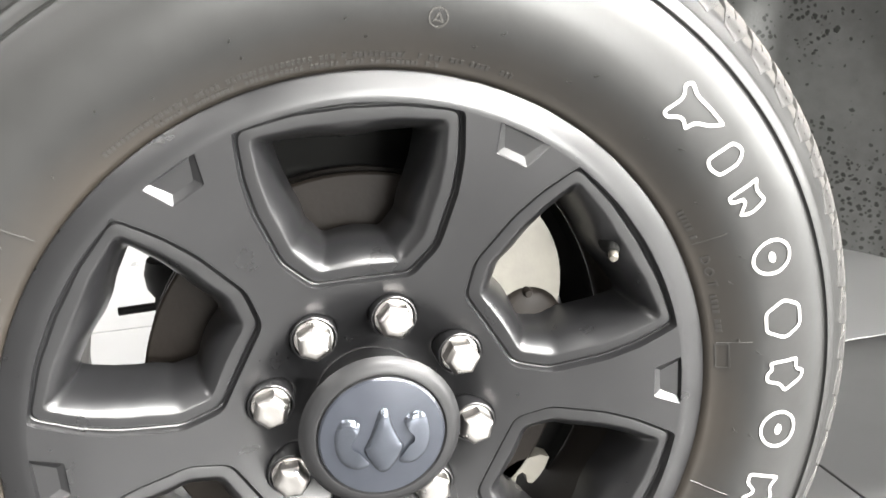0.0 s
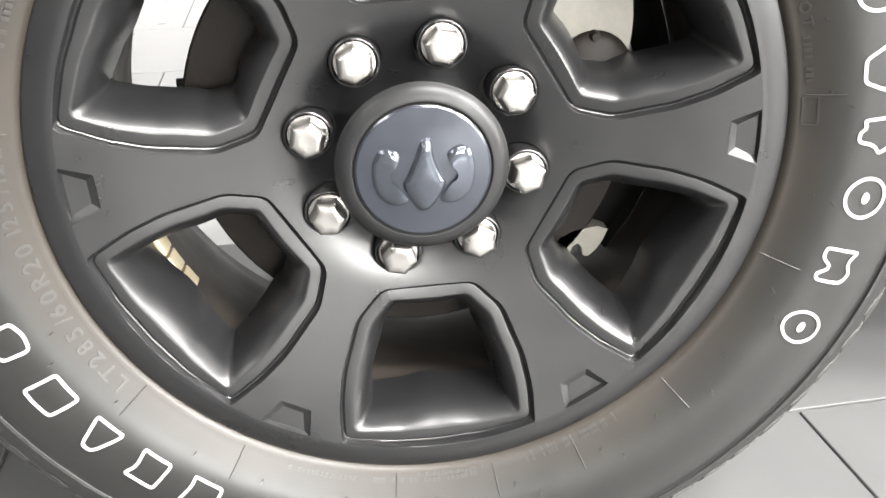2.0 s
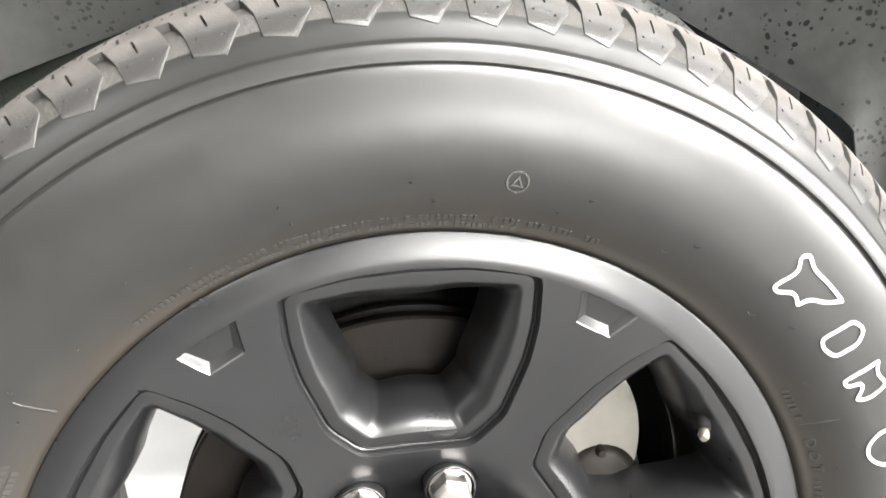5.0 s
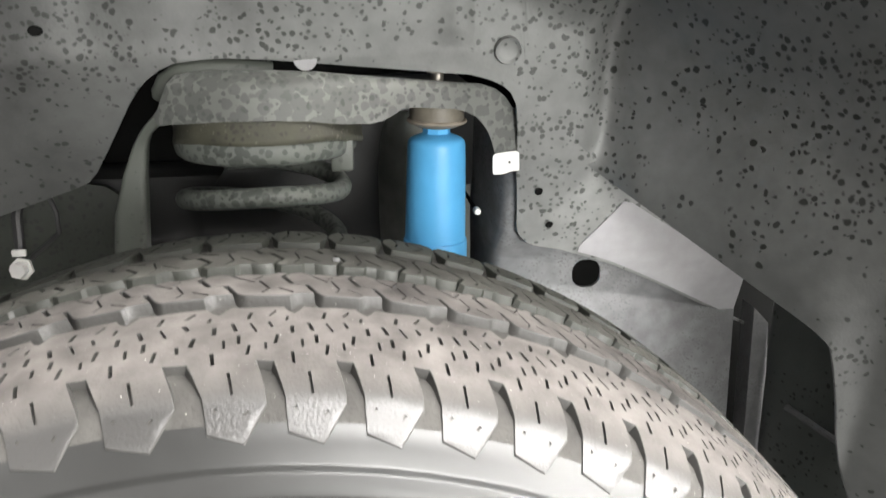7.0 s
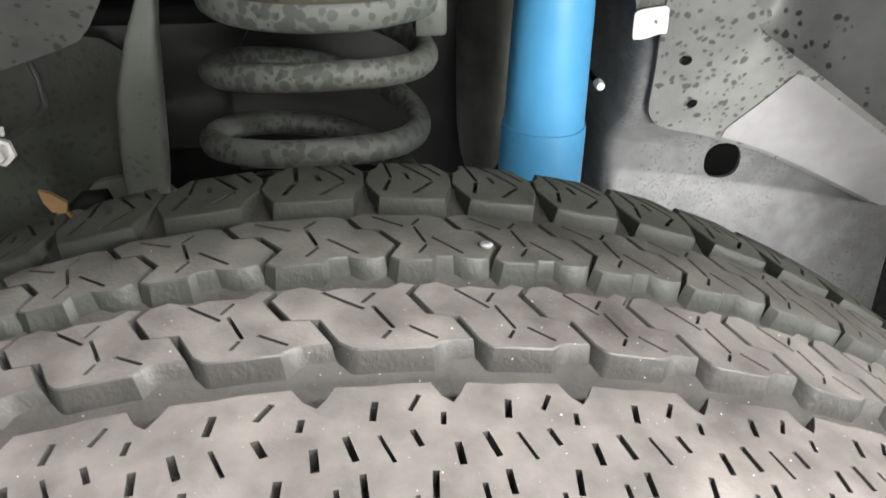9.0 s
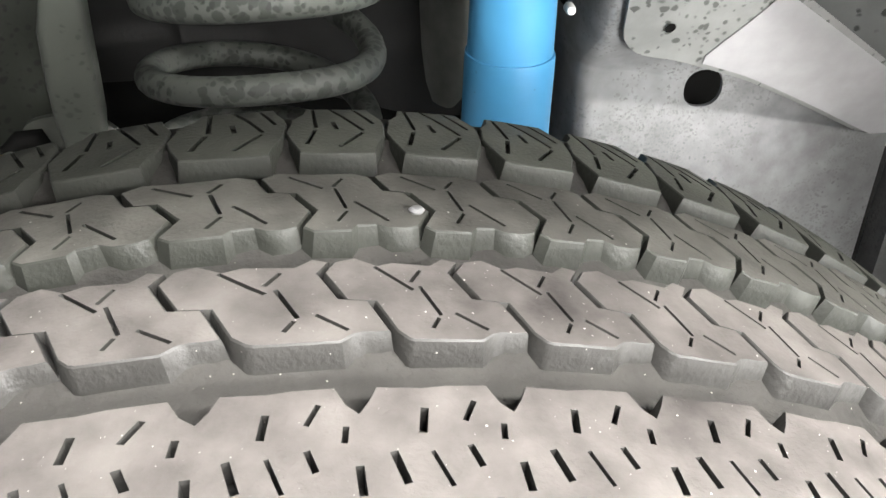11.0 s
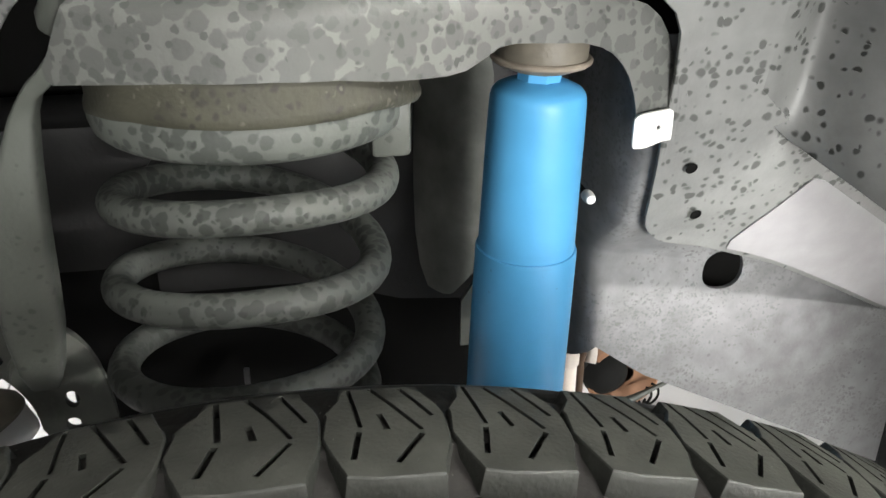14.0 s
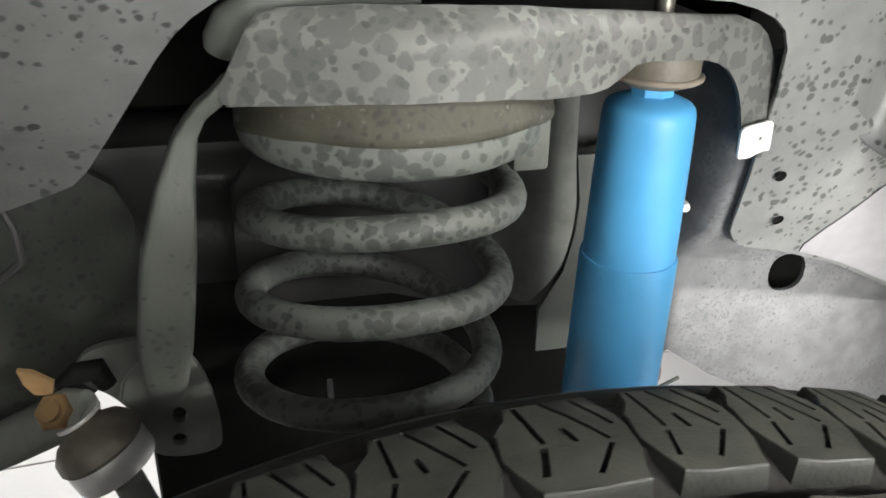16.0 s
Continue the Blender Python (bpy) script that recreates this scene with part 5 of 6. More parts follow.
sheet("lower_arch_liner", [0.548 + 0.30 * k / 16 for k in range(17)], lambda x: 0.34 + 0.05 * smooth01((x - 0.55) / 0.2), lambda x: 0.80, lambda x, z: 0.53 - 1.25 * (x - 0.548) - 0.02 * math.sin((x - 0.55) * 30),
      M_LINERB, "black lower rear arch liner with black spots", "liner", 12, 0.004)

bm = bmesh.new()
tube(bm, [(0.560, 0.503, 0.5075), (0.5653, 0.4975, 0.5047), (0.5800, 0.4735, 0.4970), (0.5951, 0.4495, 0.4886), (0.6120, 0.4300, 0.4790), (0.6287, 0.4130, 0.4683), (0.66, 0.380, 0.450)], 0.0045, 10)
tagged(link_mesh("lower_liner_trim", bm, M_PANEL), "pale raised edge across the lower arch liner", "trim", kind="structure")

# Pale sheet on the liner's lower corner, painting the patch of light there.
xs = [0.306 + 0.20 * k / 20 for k in range(21)]
sheet("splash_panel", xs, lambda x: lerp(x, EDGE_X, EDGE_Z) + 0.004, lambda x: max(lerp(x, [0.306, 0.348, 0.52], [0.713, 0.768, 0.655]), lerp(x, EDGE_X, EDGE_Z) + 0.006), lambda x, z: liner_depth(x, z) - 0.0022, M_PATCH,
      "pale sheet painting a patch of light on the arch liner", "panel", 10, 0.001)


# chassis rail side behind the liner, with a round hole
def panel_world(x, z, h):
    lean = smooth01((z - 0.686) / 0.034)
    y = 0.546 * (1 - lean) + max(g_right(z) + 0.006, 0.478) * lean
    return Vector((x, y + 0.10 * smooth01((0.232 - x) / 0.034) ** 1.7 + h, z))


def circle(cx, cz, r, n=20):
    return [(cx + r * math.cos(2 * math.pi * k / n), cz + r * math.sin(2 * math.pi * k / n)) for k in range(n)]


HOLE_X, HOLE_Z = 0.3268, 0.6682
bm = bmesh.new()
prism(bm, [(0.245, 0.865), (0.203, 0.865), (0.203, 0.70), (0.203, 0.576), (0.208, 0.574), (0.214, 0.584), (0.222, 0.600), (0.230, 0.609), (0.273, 0.578), (0.365, 0.531), (0.510, 0.456), (0.506, 0.64), (0.50, 0.72), (0.26, 0.78)],
      [[(HOLE_X + 0.0165 * math.copysign(abs(math.cos(a)) ** 0.85, math.cos(a)), HOLE_Z + 0.0165 * math.copysign(abs(math.sin(a)) ** 0.85, math.sin(a))) for a in [2 * math.pi * k / 32 for k in range(32)]]], panel_world, 0.004,
      cuts=[("y", z) for z in (0.58, 0.60, 0.62, 0.64, 0.66, 0.68, 0.70, 0.73, 0.76, 0.79)] + [("x", x) for x in (0.206, 0.209, 0.212, 0.215, 0.218, 0.221, 0.225, 0.230, 0.235, 0.240, 0.25, 0.26, 0.27, 0.28, 0.29, 0.30, 0.31)])
tagged(link_mesh("rail_panel", bm, M_PANEL, True, 50), "dusty grey steel side panel with a round hole", "panel", kind="structure")
bm = bmesh.new()
prism(bm, [(0.526, 0.62), (0.545, 0.60), (0.556, 0.43), (0.545, 0.40), (0.530, 0.42)], [], lambda x, z, h: Vector((x, 0.535 + h, z)), 0.03)
tagged(link_mesh("panel_flange", bm, M_PANEL), "narrow grey flange at the panel's rear end", "trim", kind="structure")
# Black discs set on the liner give its holes their darkness.
for x, z in ((0.256, 0.781), (0.271, 0.742)):
    bm = bmesh.new()
    ring = circle(x - 0.002, z, 0.0040, 16)
    lip, bed = [bm.verts.new((u, g_right(v) - 0.0042, v)) for u, v in ring], [bm.verts.new((x + (u - x) * 0.9, g_right(v) - 0.0034, z + (v - z) * 0.9)) for u, v in ring]
    for k in range(16):
        bm.faces.new((lip[k], lip[(k + 1) % 16], bed[(k + 1) % 16], bed[k]))
    bm.faces.new(bed)
    tagged(link_mesh("hole_plug", bm, M_DARK), "small black disc standing in for a round liner hole", "hole", "liner holes")

# An oval black disc does the same for the upper hole.
bm = bmesh.new()
rim_at = [(-0.191 + 0.0062 * math.cos(a), 0.9468 + 0.0045 * math.sin(a)) for a in [2 * math.pi * k / 18 for k in range(18)]]
lip, bed = [bm.verts.new((u, liner_depth(u, v) - 0.0045, v)) for u, v in rim_at], [bm.verts.new((-0.191 + (u + 0.191) * 0.9, liner_depth(u, v) - 0.0036, 0.9468 + (v - 0.9468) * 0.9)) for u, v in rim_at]
for k in range(18):
    bm.faces.new((lip[k], lip[(k + 1) % 18], bed[(k + 1) % 18], bed[k]))
bm.faces.new(bed)
tagged(link_mesh("hole_plug", bm, M_DARK), "black oval disc standing in for a liner hole", "hole", "liner holes")

# spring tower bolted to the chassis
tower = thing("spring_tower", (0.03, 0.47, 0.88), "grey steel spring tower blotched with dried water marks", "spring tower")


CUP_X = [-0.120, -0.100, -0.077, -0.047, -0.030, -0.011, 0.005, 0.021, 0.040, 0.073, 0.121, 0.160, 0.200, 0.235]
CUP_Y = [0.440, 0.418, 0.405, 0.391, 0.3845, 0.381, 0.381, 0.3835, 0.391, 0.409, 0.430, 0.440, 0.458, 0.472]


def tower_world(x, z, h):
    """The cup over the spring bulges forward and falls back towards the shock."""
    bulge = sum(lerp(x + d, CUP_X, CUP_Y) for d in (-0.012, -0.006, 0, 0.006, 0.012)) / 5
    top = 0.898 - 0.10 * max(0.0, x - 0.06)
    bulge += 0.30 * max(0, z - top) + 9 * max(0, z - top - 0.004) ** 1.5
    return Vector((x, bulge + h, z))


bm = bmesh.new()
out = [(-0.1010, 0.874), (-0.1000, 0.868), (-0.0967, 0.8664), (-0.0875, 0.8680), (-0.0387, 0.8728), (0.0017, 0.8735), (0.0307, 0.8714), (0.0555, 0.8667), (0.0667, 0.8653), (0.0845, 0.8640), (0.0950, 0.8650), (0.1043, 0.8690), (0.1136, 0.8740), (0.1232, 0.8750),
       (0.15, 0.8725), (0.164, 0.8710), (0.175, 0.8675), (0.184, 0.8625), (0.191, 0.8560), (0.197, 0.8475), (0.201, 0.8385), (0.204, 0.8285), (0.206, 0.8170), (0.207, 0.806),
       (0.2325, 0.806), (0.2325, 0.825), (0.2310, 0.842), (0.2275, 0.857), (0.222, 0.869), (0.215, 0.8790), (0.206, 0.8860), (0.19, 0.8920), (0.1424, 0.8975), (0.0802, 0.9052), (0.04, 0.9110), (0.0025, 0.9135), (-0.0368, 0.9137), (-0.0696, 0.9113), (-0.0805, 0.9087), (-0.0865, 0.9027), (-0.0900, 0.8961), (-0.0962, 0.8825)]
prism(bm, out, [], tower_world, 0.004, cuts=[("x", -0.105 + 0.01 * k) for k in range(34)] + [("y", z) for z in (0.875, 0.882, 0.888, 0.893, 0.897, 0.901, 0.905, 0.909)])
part("front_plate", bm, M_TOWER, tower, "blotched front plate", angle=50)
bm = bmesh.new()
rows = []
for xl, xr, y, z, deep in ((-0.0985, -0.088, 0.426, 0.879, 0.006), (-0.1050, -0.0925, 0.428, 0.8715, 0.007), (-0.1120, -0.0985, 0.432, 0.8650, 0.008), (-0.1180, -0.1075, 0.437, 0.8570, 0.009), (-0.1250, -0.1125, 0.442, 0.846, 0.010), (-0.1360, -0.1160, 0.444, 0.821, 0.011),
                           (-0.1490, -0.1195, 0.447, 0.780, 0.012), (-0.1560, -0.1245, 0.459, 0.740, 0.012), (-0.1600, -0.1285, 0.469, 0.712, 0.012), (-0.1600, -0.1350, 0.477, 0.680, 0.010), (-0.1570, -0.1400, 0.481, 0.666, 0.008)):
    rows.append([bm.verts.new(((xl + xr) / 2 + (xr - xl) / 2 * math.copysign(abs(math.cos(a)) ** 0.35, math.cos(a)), y + deep * math.copysign(abs(math.sin(a)) ** 0.45, math.sin(a)), z)) for a in [2 * math.pi * (k + 0.5) / 20 for k in range(20)]])
for p, q in zip(rows, rows[1:]):
    for k in range(20):
        bm.faces.new((p[k], p[(k + 1) % 20], q[(k + 1) % 20], q[k]))
bm.faces.new(rows[0])
bm.faces.new(rows[-1])
part("front_leg", bm, M_LEG, tower, "rounded tower leg")
bm = bmesh.new()
tube(bm, [(-0.0965, 0.446, 0.8860), (-0.0950, 0.445, 0.8900), (-0.0905, 0.445, 0.8985), (-0.0790, 0.445, 0.9065), (-0.0612, 0.445, 0.9105), (-0.0310, 0.446, 0.9110), (0.0, 0.450, 0.9080)], [0.0095, 0.0115, 0.0120, 0.0115, 0.0105, 0.0095, 0.0085], 20)
part("upper_arm", bm, M_LEG, tower, "curved bar behind the plate")
bm = bmesh.new()
slab(bm, (-0.085, 0.436, 0.8735), (0.085, 0.62, 0.8785), 0.002)
slab(bm, (-0.07, 0.48, 0.880), (0.19, 0.62, 0.886), 0.002)
part("top_plate", bm, M_BLACK, tower)
bm = bmesh.new()
prism(bm, [(-0.02, 0.86), (0.235, 0.86), (0.235, 0.66), (0.15, 0.613), (0.09, 0.618), (0.02, 0.64), (-0.10, 0.64), (-0.10, 0.74)], [], lambda x, z, h: Vector((x, 0.632 + h, z)), 0.008)
part("back_plate", bm, M_BLACK, tower, "dark back plate")
bm = bmesh.new()
FOLD = [(0.1490, 0.850), (0.1500, 0.7690), (0.1543, 0.7306), (0.1527, 0.7051), (0.1458, 0.6760), (0.1302, 0.6545), (0.1220, 0.6400)]
fold = chaikin(FOLD + [(0.101, 0.640), (0.101, 0.850)], 2)
prism(bm, fold, [], lambda x, z, h: Vector((x, 0.578 + 0.10 * max(0.0, 0.146 - x) + 34 * max(0.0, 0.138 - x) ** 2 + h, z)), 0.006, cuts=[("x", 0.106 + 0.004 * k) for k in range(12)])
part("gusset", bm, M_PANELD, tower, "bent steel gusset", angle=60)
bm = bmesh.new()
prism(bm, [(0.1525, 0.768), (0.20, 0.768), (0.20, 0.600), (0.1300, 0.600), (0.1300, 0.6400), (0.1370, 0.6520), (0.1490, 0.6720), (0.1560, 0.7040), (0.1575, 0.7310)], [], lambda x, z, h: Vector((x, 0.580 + h, z)), 0.004)
part("side_web", bm, M_LEG, tower, "grey web plate beside the shock")
bm = bmesh.new()
prism(bm, chaikin([(-0.207, 0.674), (-0.194, 0.689), (-0.150, 0.690), (-0.127, 0.664), (-0.119, 0.610), (-0.124, 0.594), (-0.168, 0.596), (-0.170, 0.625), (-0.184, 0.650), (-0.203, 0.662)], 2),
      [[(-0.1464 + 0.0048 * math.cos(a), 0.6289 + 0.0066 * math.sin(a)) for a in [2 * math.pi * k / 16 for k in range(16)]], circle(-0.1486, 0.6091, 0.0052, 14)], lambda x, z, h: Vector((x, 0.515 + h, z)), 0.006)
part("foot_plate", bm, M_DUSTY, tower, "foot plate with two holes")
bm = bmesh.new()
tube(bm, [(-0.160, 0.514, 0.680), (-0.170, 0.513, 0.673), (-0.178, 0.513, 0.662), (-0.182, 0.514, 0.648)], 0.0016, 8)
part("weld_bead", bm, M_DUSTY, tower, "curved weld bead on the foot plate")

# chassis rail
rail = thing("chassis_rail", (0, 0.7, 0.7), "black steel chassis rail behind the suspension", "chassis rail")
bm = bmesh.new()
slab(bm, (-1.6, 0.648, 0.645), (0.20, 0.74, 0.775), 0.01)
part("web", bm, M_BLACK, rail)
bm = bmesh.new()
prism(bm, chaikin([(-0.62, 0.74), (-0.30, 0.775), (-0.17, 0.785), (-0.165, 0.66), (-0.20, 0.60), (-0.30, 0.575), (-0.62, 0.56)], 2), [], lambda x, z, h: Vector((x, 0.598 + 0.02 * math.sin((x + 0.2) * 14) + h, z)), 0.008, cuts=[("x", -0.6 + 0.04 * k) for k in range(11)])
part("bracket", bm, M_FRAME, rail, "stained grey rail bracket plate")
# Dark block added to hide the bright floor behind the spring.
bm = bmesh.new()
slab(bm, (-0.185, 0.645, 0.30), (0.193, 0.70, 0.66), 0.01)
part("cross_member", bm, M_DARK, rail, "dark block behind the spring")
bm = bmesh.new()
slab(bm, (-0.040, 0.585, 0.560), (-0.0355, 0.59, 0.5925), 0.001)
part("bump_stop_pin", bm, M_PANEL, rail)

# spring and isolator
spring = thing("coil_spring", (-0.018, 0.468, 0.74), "thick grey coil spring with water-spotted coating", "coil spring")
bm = bmesh.new()
# heights of the wire at each quarter turn: front, far right, back, far left
QUARTER = [0.645, 0.655, 0.668, 0.683, 0.698, 0.696, 0.717, 0.739, 0.7545, 0.7460, 0.768, 0.790, 0.8050, 0.7970, 0.8100, 0.8170, 0.8200]
pts, radii = [], []
for k in range(0, 145):
    q = k / 10
    i = min(int(q), len(QUARTER) - 2)
    around = [QUARTER[min(max(j, 0), len(QUARTER) - 1)] for j in (i - 1, i, i + 1, i + 2)]
    f = q - i
    z = around[1] + 0.5 * f * (around[2] - around[0] + f * (2 * around[0] - 5 * around[1] + 4 * around[2] - around[3] + f * (3 * (around[1] - around[2]) + around[3] - around[0])))
    a = math.pi / 2 * q
    cx = lerp(z, [0.64, 0.68, 0.736, 0.79, 0.845], [-0.0290, -0.0262, -0.0212, -0.0155, -0.0110])
    pts.append((cx + 0.0730 * math.sin(a), 0.468 - 0.0730 * math.cos(a), z))
tube(bm, pts, 0.0092, 16)
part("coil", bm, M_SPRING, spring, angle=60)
cx, cy = -0.0075, 0.468
bm = bmesh.new()
ring = [(0.050, 0.8735), (0.0800, 0.8735), (0.0845, 0.8725), (0.0856, 0.8690), (0.0862, 0.8600), (0.0872, 0.8580), (0.0872, 0.8545), (0.0858, 0.8522), (0.060, 0.8515), (0.050, 0.856)]
lathe(bm, ring + [ring[0]], (cx, cy, 0), (cx, cy, 1), 72)
for v in bm.verts:                      # its skirt hangs lower towards the back
    v.co.z -= 0.20 * max(0.0, v.co.y - 0.402) * min(1.0, (0.8735 - v.co.z) / 0.012)
part("isolator", bm, M_ISO, spring, "brown rubber spring isolator")
bm = bmesh.new()
ring = [(0.060, 0.8520), (0.0835, 0.8520), (0.0845, 0.8490), (0.0842, 0.8420), (0.0828, 0.8365), (0.0795, 0.8335), (0.0740, 0.8325), (0.060, 0.8325)]
lathe(bm, ring + [ring[0]], (cx - 0.0025, cy, 0), (cx - 0.0025, cy, 1), 72)
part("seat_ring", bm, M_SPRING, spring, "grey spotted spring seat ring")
bm = bmesh.new()
slab(bm, (0.0480, 0.426, 0.8190), (0.0690, 0.450, 0.8520), 0.003)
part("isolator_tab", bm, M_LEG, spring, "pale flat tab of the isolator")

# shock absorber
shock = thing("shock_absorber", (0.148, 0.475, 0.6), "bright blue shock absorber with a two-stage cover", "shock absorber")
top, low = Vector((0.1505, 0.475, 0.845)), Vector((0.143, 0.478, 0.50))
bm = bmesh.new()
lathe(bm, [(0.0, 0.0005), (0.0130, 0.0010), (0.0220, 0.0045), (0.0255, 0.0062), (0.0272, 0.0085), (0.0280, 0.0120), (0.0283, 0.0180), (0.0287, 0.030), (0.0301, 0.108)], top, low, 48)
part("upper_cover", bm, M_BLUE, shock)
bm = bmesh.new()
lathe(bm, [(0.0296, 0.1065), (0.0312, 0.1068), (0.0317, 0.1085), (0.0325, 0.200), (0.0325, 0.32), (0.0, 0.33)], top, low, 48)
part("lower_body", bm, M_BLUE, shock)
bm = bmesh.new()
lathe(bm, [(0.0120, -0.006), (0.0132, -0.004), (0.0132, 0.004), (0.0120, 0.007)], top, low, 8)
part("neck", bm, M_BLUE, shock)
bm = bmesh.new()
lathe(bm, [(0.0, -0.026), (0.0255, -0.026), (0.0265, -0.022), (0.0262, -0.0125), (0.012, -0.0125)], top, low, 40)
part("bushing", bm, M_BOOT, shock, "brown rubber bushing")
bm = bmesh.new()
lathe(bm, [(0.010, -0.0130), (0.0280, -0.0128), (0.0292, -0.0118), (0.0290, -0.0102), (0.0272, -0.0088), (0.0180, -0.0050), (0.010, -0.0050)], top, low, 40)
part("washer", bm, M_BUSH, shock, "rusty dished washer")
bm = bmesh.new()
lathe(bm, [(0.006, -0.065), (0.006, -0.02)], top, low, 12)
lathe(bm, [(0.0, -0.066), (0.0105, -0.066), (0.0105, -0.056), (0.0, -0.056)], top, low, 6)
part("stud", bm, M_STEEL, shock)
bm = bmesh.new()
tube(bm, [(0.10, 0.478, 0.5), (0.19, 0.478, 0.5)], 0.03, 20)
part("lower_eye", bm, M_BLACK, shock)

# clips, studs
bm = bmesh.new()
pts = chaikin([(0.2020, 0.8055), (0.2020, 0.8255), (0.2295, 0.8265), (0.2300, 0.8065), (0.224, 0.8070), (0.211, 0.8045)], 2, 0.12)
prism(bm, pts, [circle(0.2195, 0.8160, 0.0014, 10)], lambda x, z, h: Vector((x, 0.4540 + (x - 0.2020) * 0.32 + h, z)), 0.002)
tagged(link_mesh("metal_clip", bm, M_CLIP, False), "small white folded clip on the tower flange", "clip")
bolt = thing("bolt", (0.1935, 0.492, 0.7595), "pale round bolt end beside the shock absorber", "bolt")
bm = bmesh.new()
lathe(bm, [(0, -0.004), (0.0030, -0.003), (0.0039, 0), (0.0039, 0.006), (0, 0.006)], (0.1935, 0.492, 0.7595), (0.1935, 0.6, 0.7595), 14)
part("head", bm, M_CLIP, bolt)
bm = bmesh.new()
lathe(bm, [(0.0022, 0.005), (0.0022, 0.143), (0, 0.143)], (0.1935, 0.492, 0.7595), (0.1935, 0.6, 0.7595), 10)
part("shaft", bm, M_DARK, bolt, "dark bolt shaft")
bm = bmesh.new()
pts = [(0.030 + 0.0105 * math.cos(a), 0.9195 + 0.0105 * math.sin(a)) for a in [math.pi + math.pi * k / 12 for k in range(13)]]
prism(bm, pts, [], lambda x, z, h: Vector((x, 0.4345 + h, z)), 0.003)
tagged(link_mesh("liner_clip", bm, M_PATCH, False), "half-round pale clip at the liner's edge", "clip")
bm = bmesh.new()
lathe(bm, [(0.009, 0), (0.012, -0.002), (0.013, 0.002), (0.013, 0.008)], (0.213, 0.4415, 0.923), (0.213, 0.5, 0.935), 20)
lathe(bm, [(0, 0.002), (0.009, 0.0), ], (0.213, 0.4415, 0.923), (0.213, 0.5, 0.935), 20)
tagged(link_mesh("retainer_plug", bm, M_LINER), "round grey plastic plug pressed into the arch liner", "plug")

# sway bar link and brake line at the front of the arch
sway = thing("sway_bar_link", (-0.20, 0.49, 0.62), "grey sway bar link with a steel ball joint and brass nut", "sway bar link")
joint, down = Vector((-0.2010, 0.487, 0.6520)), Vector((-0.1790, 0.480, 0.6100))
bm = bmesh.new()
lathe(bm, [(0.0, -0.004), (0.0105, -0.004), (0.0125, 0.0), (0.0150, 0.0025), (0.0225, 0.0065), (0.0275, 0.0125), (0.0285, 0.0190), (0.0268, 0.0215), (0.0245, 0.0225), (0.0, 0.0225)], joint, down, 36)
part("rubber_boot", bm, M_BOOT, sway, "dusty brown rubber boot")
bm = bmesh.new()
lathe(bm, [(0.0, 0.0215), (0.0262, 0.0215), (0.0270, 0.0230), (0.0270, 0.0350), (0.0255, 0.0385), (0.0200, 0.0405), (0.0, 0.0410)], joint, down, 36)
part("ball_housing", bm, M_SILVER, sway, "bright steel ball housing")
bm = bmesh.new()
lathe(bm, [(0.0, -0.0065), (0.0150, -0.0065), (0.0155, -0.0055), (0.0155, -0.0040), (0.0, -0.0040)], joint, down, 28)
part("washer", bm, M_SILVER, sway, "thin bright washer")
bm = bmesh.new()
tube(bm, [(-0.1795, 0.480, 0.6110), (-0.173, 0.485, 0.580), (-0.165, 0.50, 0.50), (-0.16, 0.51, 0.42)], [0.010, 0.0105, 0.010, 0.010], 16)
part("rod", bm, M_DUSTY, sway)
bm = bmesh.new()
tube(bm, [(-0.1960, 0.489, 0.6600), (-0.2060, 0.492, 0.6570), (-0.220, 0.494, 0.6510), (-0.245, 0.495, 0.6400), (-0.33, 0.500, 0.610), (-0.55, 0.52, 0.58)], [0.0125, 0.0165, 0.0150, 0.0145, 0.0150, 0.0150], 20)
part("bar_end", bm, M_DUSTY, sway, "stained grey bar end")
bm = bmesh.new()
lathe(bm, [(0, 0), (0.0105, 0), (0.0118, 0.003), (0.0118, 0.010), (0.0104, 0.0125), (0, 0.0125)], (-0.2120, 0.488, 0.6600), (-0.2190, 0.472, 0.6770), 6)
lathe(bm, [(0.0070, 0.0125), (0.0070, 0.0160), (0.0, 0.0175)], (-0.2120, 0.488, 0.6600), (-0.2190, 0.472, 0.6770), 12)
part("nut", bm, M_BRASS, sway, "brassy corroded nut")
bm = bmesh.new()
prism(bm, [(-0.233, 0.6900), (-0.225, 0.6880), (-0.214, 0.6790), (-0.216, 0.6700), (-0.226, 0.6720), (-0.231, 0.6800)], [], lambda x, z, h: Vector((x, 0.494 + h, z)), 0.004)
part("lock_tab", bm, M_BRASS, sway, "rusty brass lock tab")
bm = bmesh.new()
tube(bm, [(-0.214, 0.505, 0.668), (-0.203, 0.507, 0.676), (-0.191, 0.508, 0.676), (-0.186, 0.508, 0.664)], [0.005, 0.007, 0.008, 0.006], 12)
part("keeper", bm, M_DARK, sway, "black keeper")
line = thing("brake_line", (-0.26, 0.53, 0.72), "black brake line with a zinc banjo bolt", "brake line")
bm = bmesh.new()
tube(bm, [(-0.250, 0.56, 0.80), (-0.236, 0.54, 0.785), (-0.226, 0.53, 0.765), (-0.226, 0.53, 0.745), (-0.245, 0.535, 0.728), (-0.262, 0.54, 0.715)], 0.0028, 8)
tube(bm, [(-0.262, 0.56, 0.80), (-0.268, 0.54, 0.76), (-0.268, 0.535, 0.72)], 0.0055, 8)
part("pipe", bm, M_BLACK, line)
bm = bmesh.new()
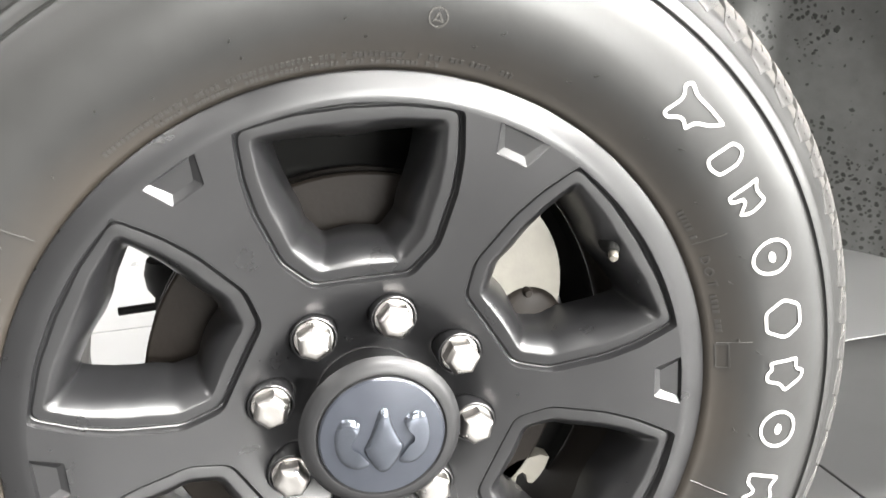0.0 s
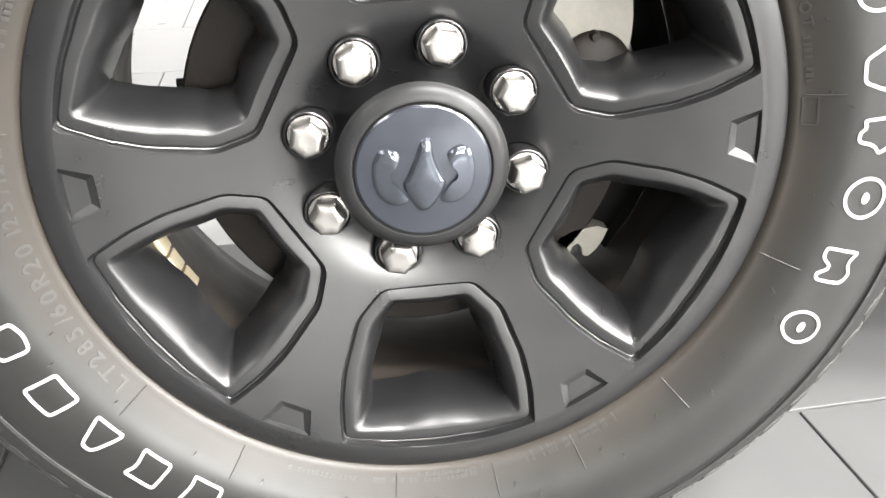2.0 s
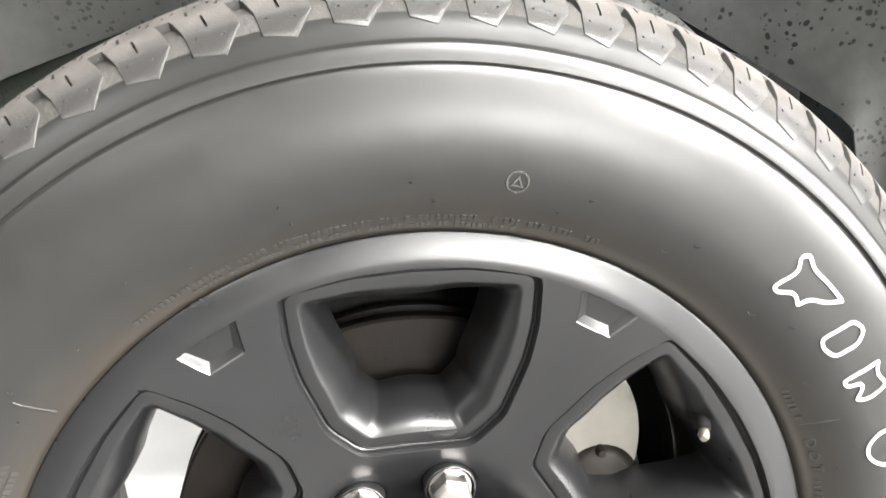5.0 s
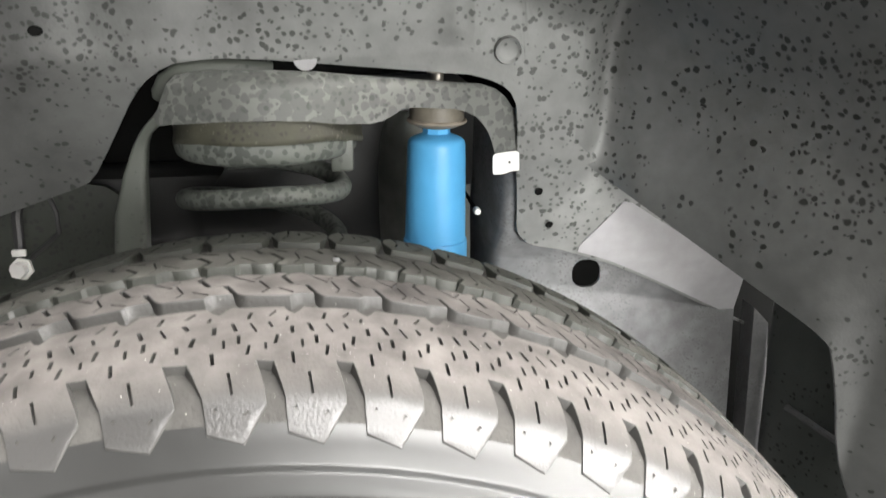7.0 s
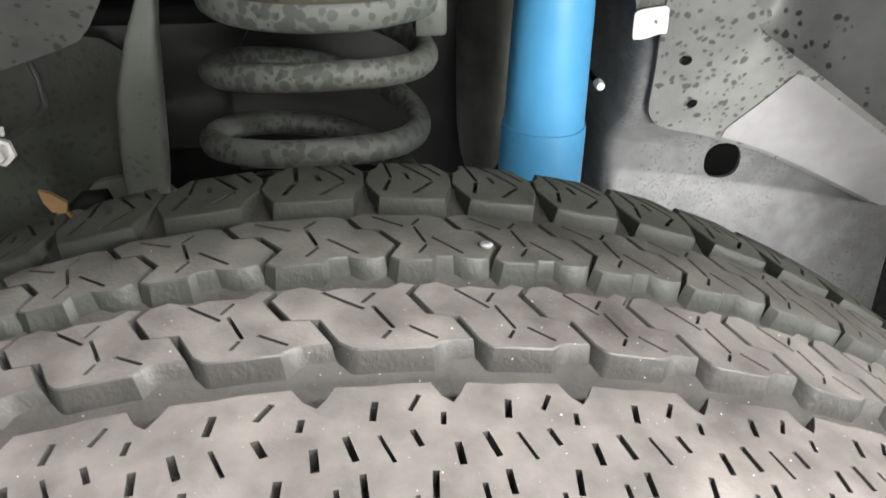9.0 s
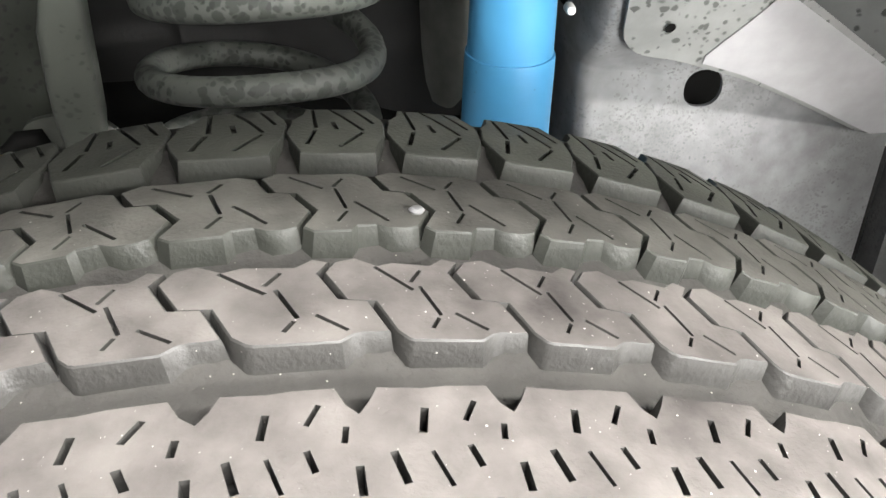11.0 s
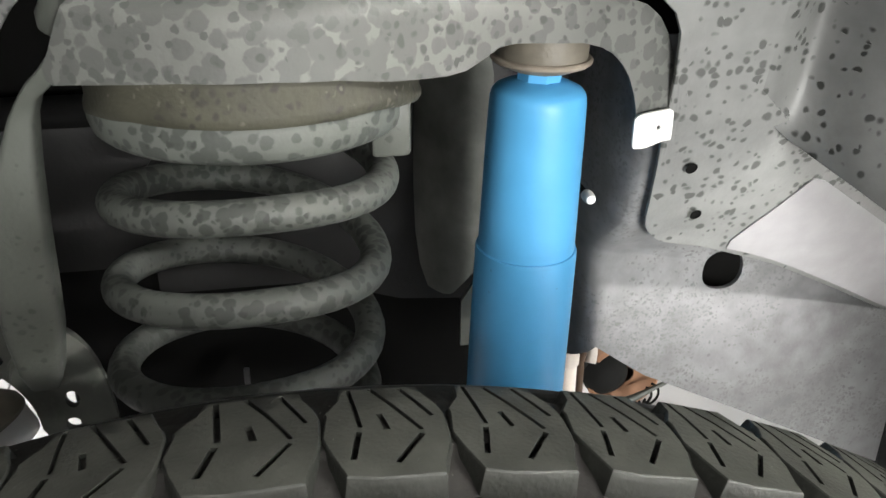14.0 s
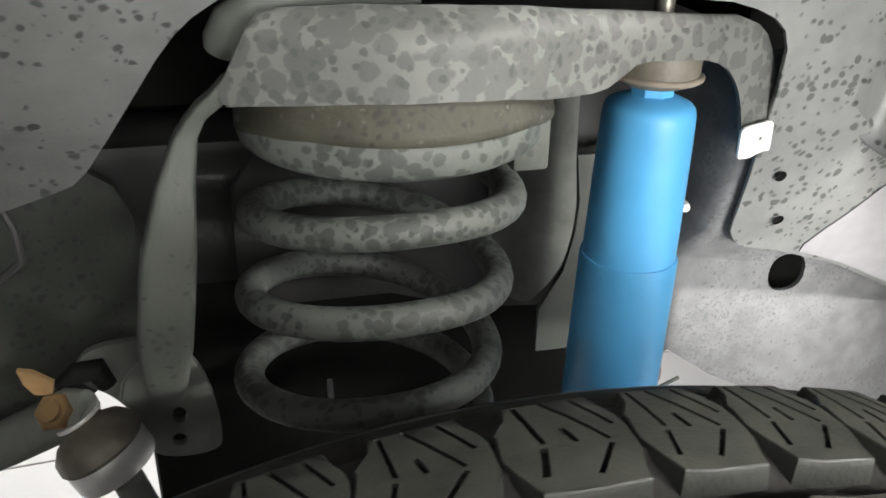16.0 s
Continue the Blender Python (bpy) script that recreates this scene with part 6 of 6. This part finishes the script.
lathe(bm, [(0, -0.008), (0.008, -0.008), (0.0085, -0.006), (0.0085, 0.002), (0.012, 0.002), (0.012, 0.006), (0, 0.006)], (-0.268, 0.528, 0.708), (-0.262, 0.6, 0.702), 6)
slab(bm, (-0.274, 0.527, 0.722), (-0.260, 0.531, 0.729), 0.001)
part("banjo_bolt", bm, M_SILVER, line, "zinc banjo bolt")

# Unseen truck panels round the arch: fender, bonnet, floor, added to keep light out.
body = thing("truck_body", (0, 0.9, 1.0), "dark pickup truck body, unseen panels added to keep light off the arch", "truck body", kind="structure")
bm = bmesh.new()
revolve(bm, [(0.705, -0.052), (0.715, -0.066), (0.73, -0.07), (0.80, -0.068), (1.15, -0.05), (1.16, 0.0)], 60, (0, 0, 0.405), -84, 84)
part("fender", bm, M_BODY, body)
bm = bmesh.new()
slab(bm, (-1.3, 0.0, 1.42), (3.0, 1.85, 1.47), 0.02)
part("bonnet", bm, M_BODY, body)
bm = bmesh.new()
slab(bm, (0.72, 0.02, 0.50), (3.2, 1.85, 0.60), 0.02)
part("cab_floor", bm, M_DARK, body)
# Black slab far back stands for the darkness of the engine bay.
bm = bmesh.new()
slab(bm, (-0.6, 0.80, 0.50), (0.7, 1.1, 1.3), 0.03)
part("engine", bm, M_DARK, body)
# Dark slabs added behind the arch to hide bright floor and stop stray light.
bm = bmesh.new()
slab(bm, (0.29, 0.60, 0.60), (0.70, 0.70, 1.42), 0.01)
slab(bm, (0.497, 0.585, 0.30), (0.70, 0.598, 0.75), 0.002)
slab(bm, (-0.72, 0.76, 0.70), (0.3, 0.80, 1.42), 0.01)
slab(bm, (-0.80, 0.0, 0.50), (-0.72, 1.1, 1.42), 0.01)
part("inner_wall", bm, M_DARK, body)

bm = bmesh.new()
lathe(bm, [(0.0, -0.10), (0.0095, -0.10), (0.0095, -0.012), (0.0112, -0.010), (0.0112, 0.0), (0.0095, 0.003), (0.0085, 0.02), (0.0, 0.02)], (0.266, 0.70, 0.50), (0.266, 0.70, 0.60), 20)
part("line_sleeve", bm, M_SLEEVE, body, "cream plastic sleeve round a line")
bm = bmesh.new()
tube(bm, [(0.279, 0.698, 0.40), (0.280, 0.698, 0.45), (0.279, 0.698, 0.49), (0.284, 0.699, 0.515), (0.292, 0.70, 0.53)], 0.0035, 10)
part("brake_line", bm, M_BROWN, body, "rusty brown metal line")
bm = bmesh.new()
tube(bm, [(0.2885, 0.696, 0.489), (0.291, 0.70, 0.495), (0.293, 0.705, 0.505)], 0.0055, 12)
part("connector", bm, M_SLEEVE, body, "cream plastic connector")

# things on the floor beyond the truck
drum = thing("cable_drum", (0.575, 1.25, 0.0), "orange-brown round drum with a black centre and hoses", "drum")
bm = bmesh.new()
lathe(bm, [(0.020, 0.010), (0.056, 0.006), (0.064, 0.000), (0.070, 0.004), (0.071, 0.012), (0.068, 0.050), (0.0, 0.050)], (0.578, 1.235, 0.0715), (0.578, 1.30, 0.0715), 40)
part("shell", bm, M_ORANGE, drum)
bm = bmesh.new()
lathe(bm, [(0.0, -0.016), (0.020, -0.014), (0.030, -0.007), (0.042, 0.006), (0.042, 0.02)], (0.541, 1.235, 0.076), (0.545, 1.30, 0.076), 28)
part("centre", bm, M_DARK, drum, "black rounded centre")
bm = bmesh.new()
tube(bm, [(0.515, 1.205, 0.018), (0.548, 1.203, 0.036), (0.585, 1.202, 0.048), (0.620, 1.205, 0.062), (0.668, 1.21, 0.078)], [0.007, 0.008, 0.007, 0.0040, 0.0035], 14)
part("hose", bm, M_LEG, drum, "grey hose end")
bm = bmesh.new()
for cx, cz, r in ((0.603, 0.042, 0.019), (0.611, 0.045, 0.024)):
    tube(bm, [(cx + r * math.sin(a), 1.212, cz - r * math.cos(a)) for a in [radians(-70 + 12 * k) for k in range(20)]], 0.0024, 8)
for k in range(3):
    tube(bm, [(0.583 + 0.010 * k, 1.195, 0.020 + 0.004 * k), (0.590 + 0.010 * k, 1.190, 0.048 + 0.004 * k)], 0.0024, 8)
part("wire", bm, M_DARK, drum, "black coiled wire")

# ---------------- pieces: floor tiles, tread blocks ----------------
TS, GAP = 0.60, 0.004
bm = bmesh.new()
slab(bm, (-TS / 2 + GAP / 2, -TS / 2 + GAP / 2, -0.008), (TS / 2 - GAP / 2, TS / 2 - GAP / 2, 0.0), 0.0015)
tile_mesh = None
for i in range(-5, 6):
    for j in range(-4, 8):
        m = Matrix.Rotation(radians(4.0), 4, "Z") @ Matrix.Translation((0.46 + 0.30 * (j % 2) + TS * i, 0.15 + TS / 2 + TS * j, 0))
        if tile_mesh is None:
            tile = part("floor_tile", bm, M_TILE, floor, smooth=False)
            tile_mesh = tile.data
            pale_mesh = tile_mesh.copy()
            pale_mesh.materials[0] = M_TILEW
        else:
            tile = new("floor_tile", tile_mesh if j < 1 else pale_mesh)
            tile.parent = floor
        tile.matrix_basis = m
for ob, start, step, count in first_blocks:
    for k in range(1, count):
        repeat(ob, start + step * k)
    ob.matrix_basis = about_axis(start)
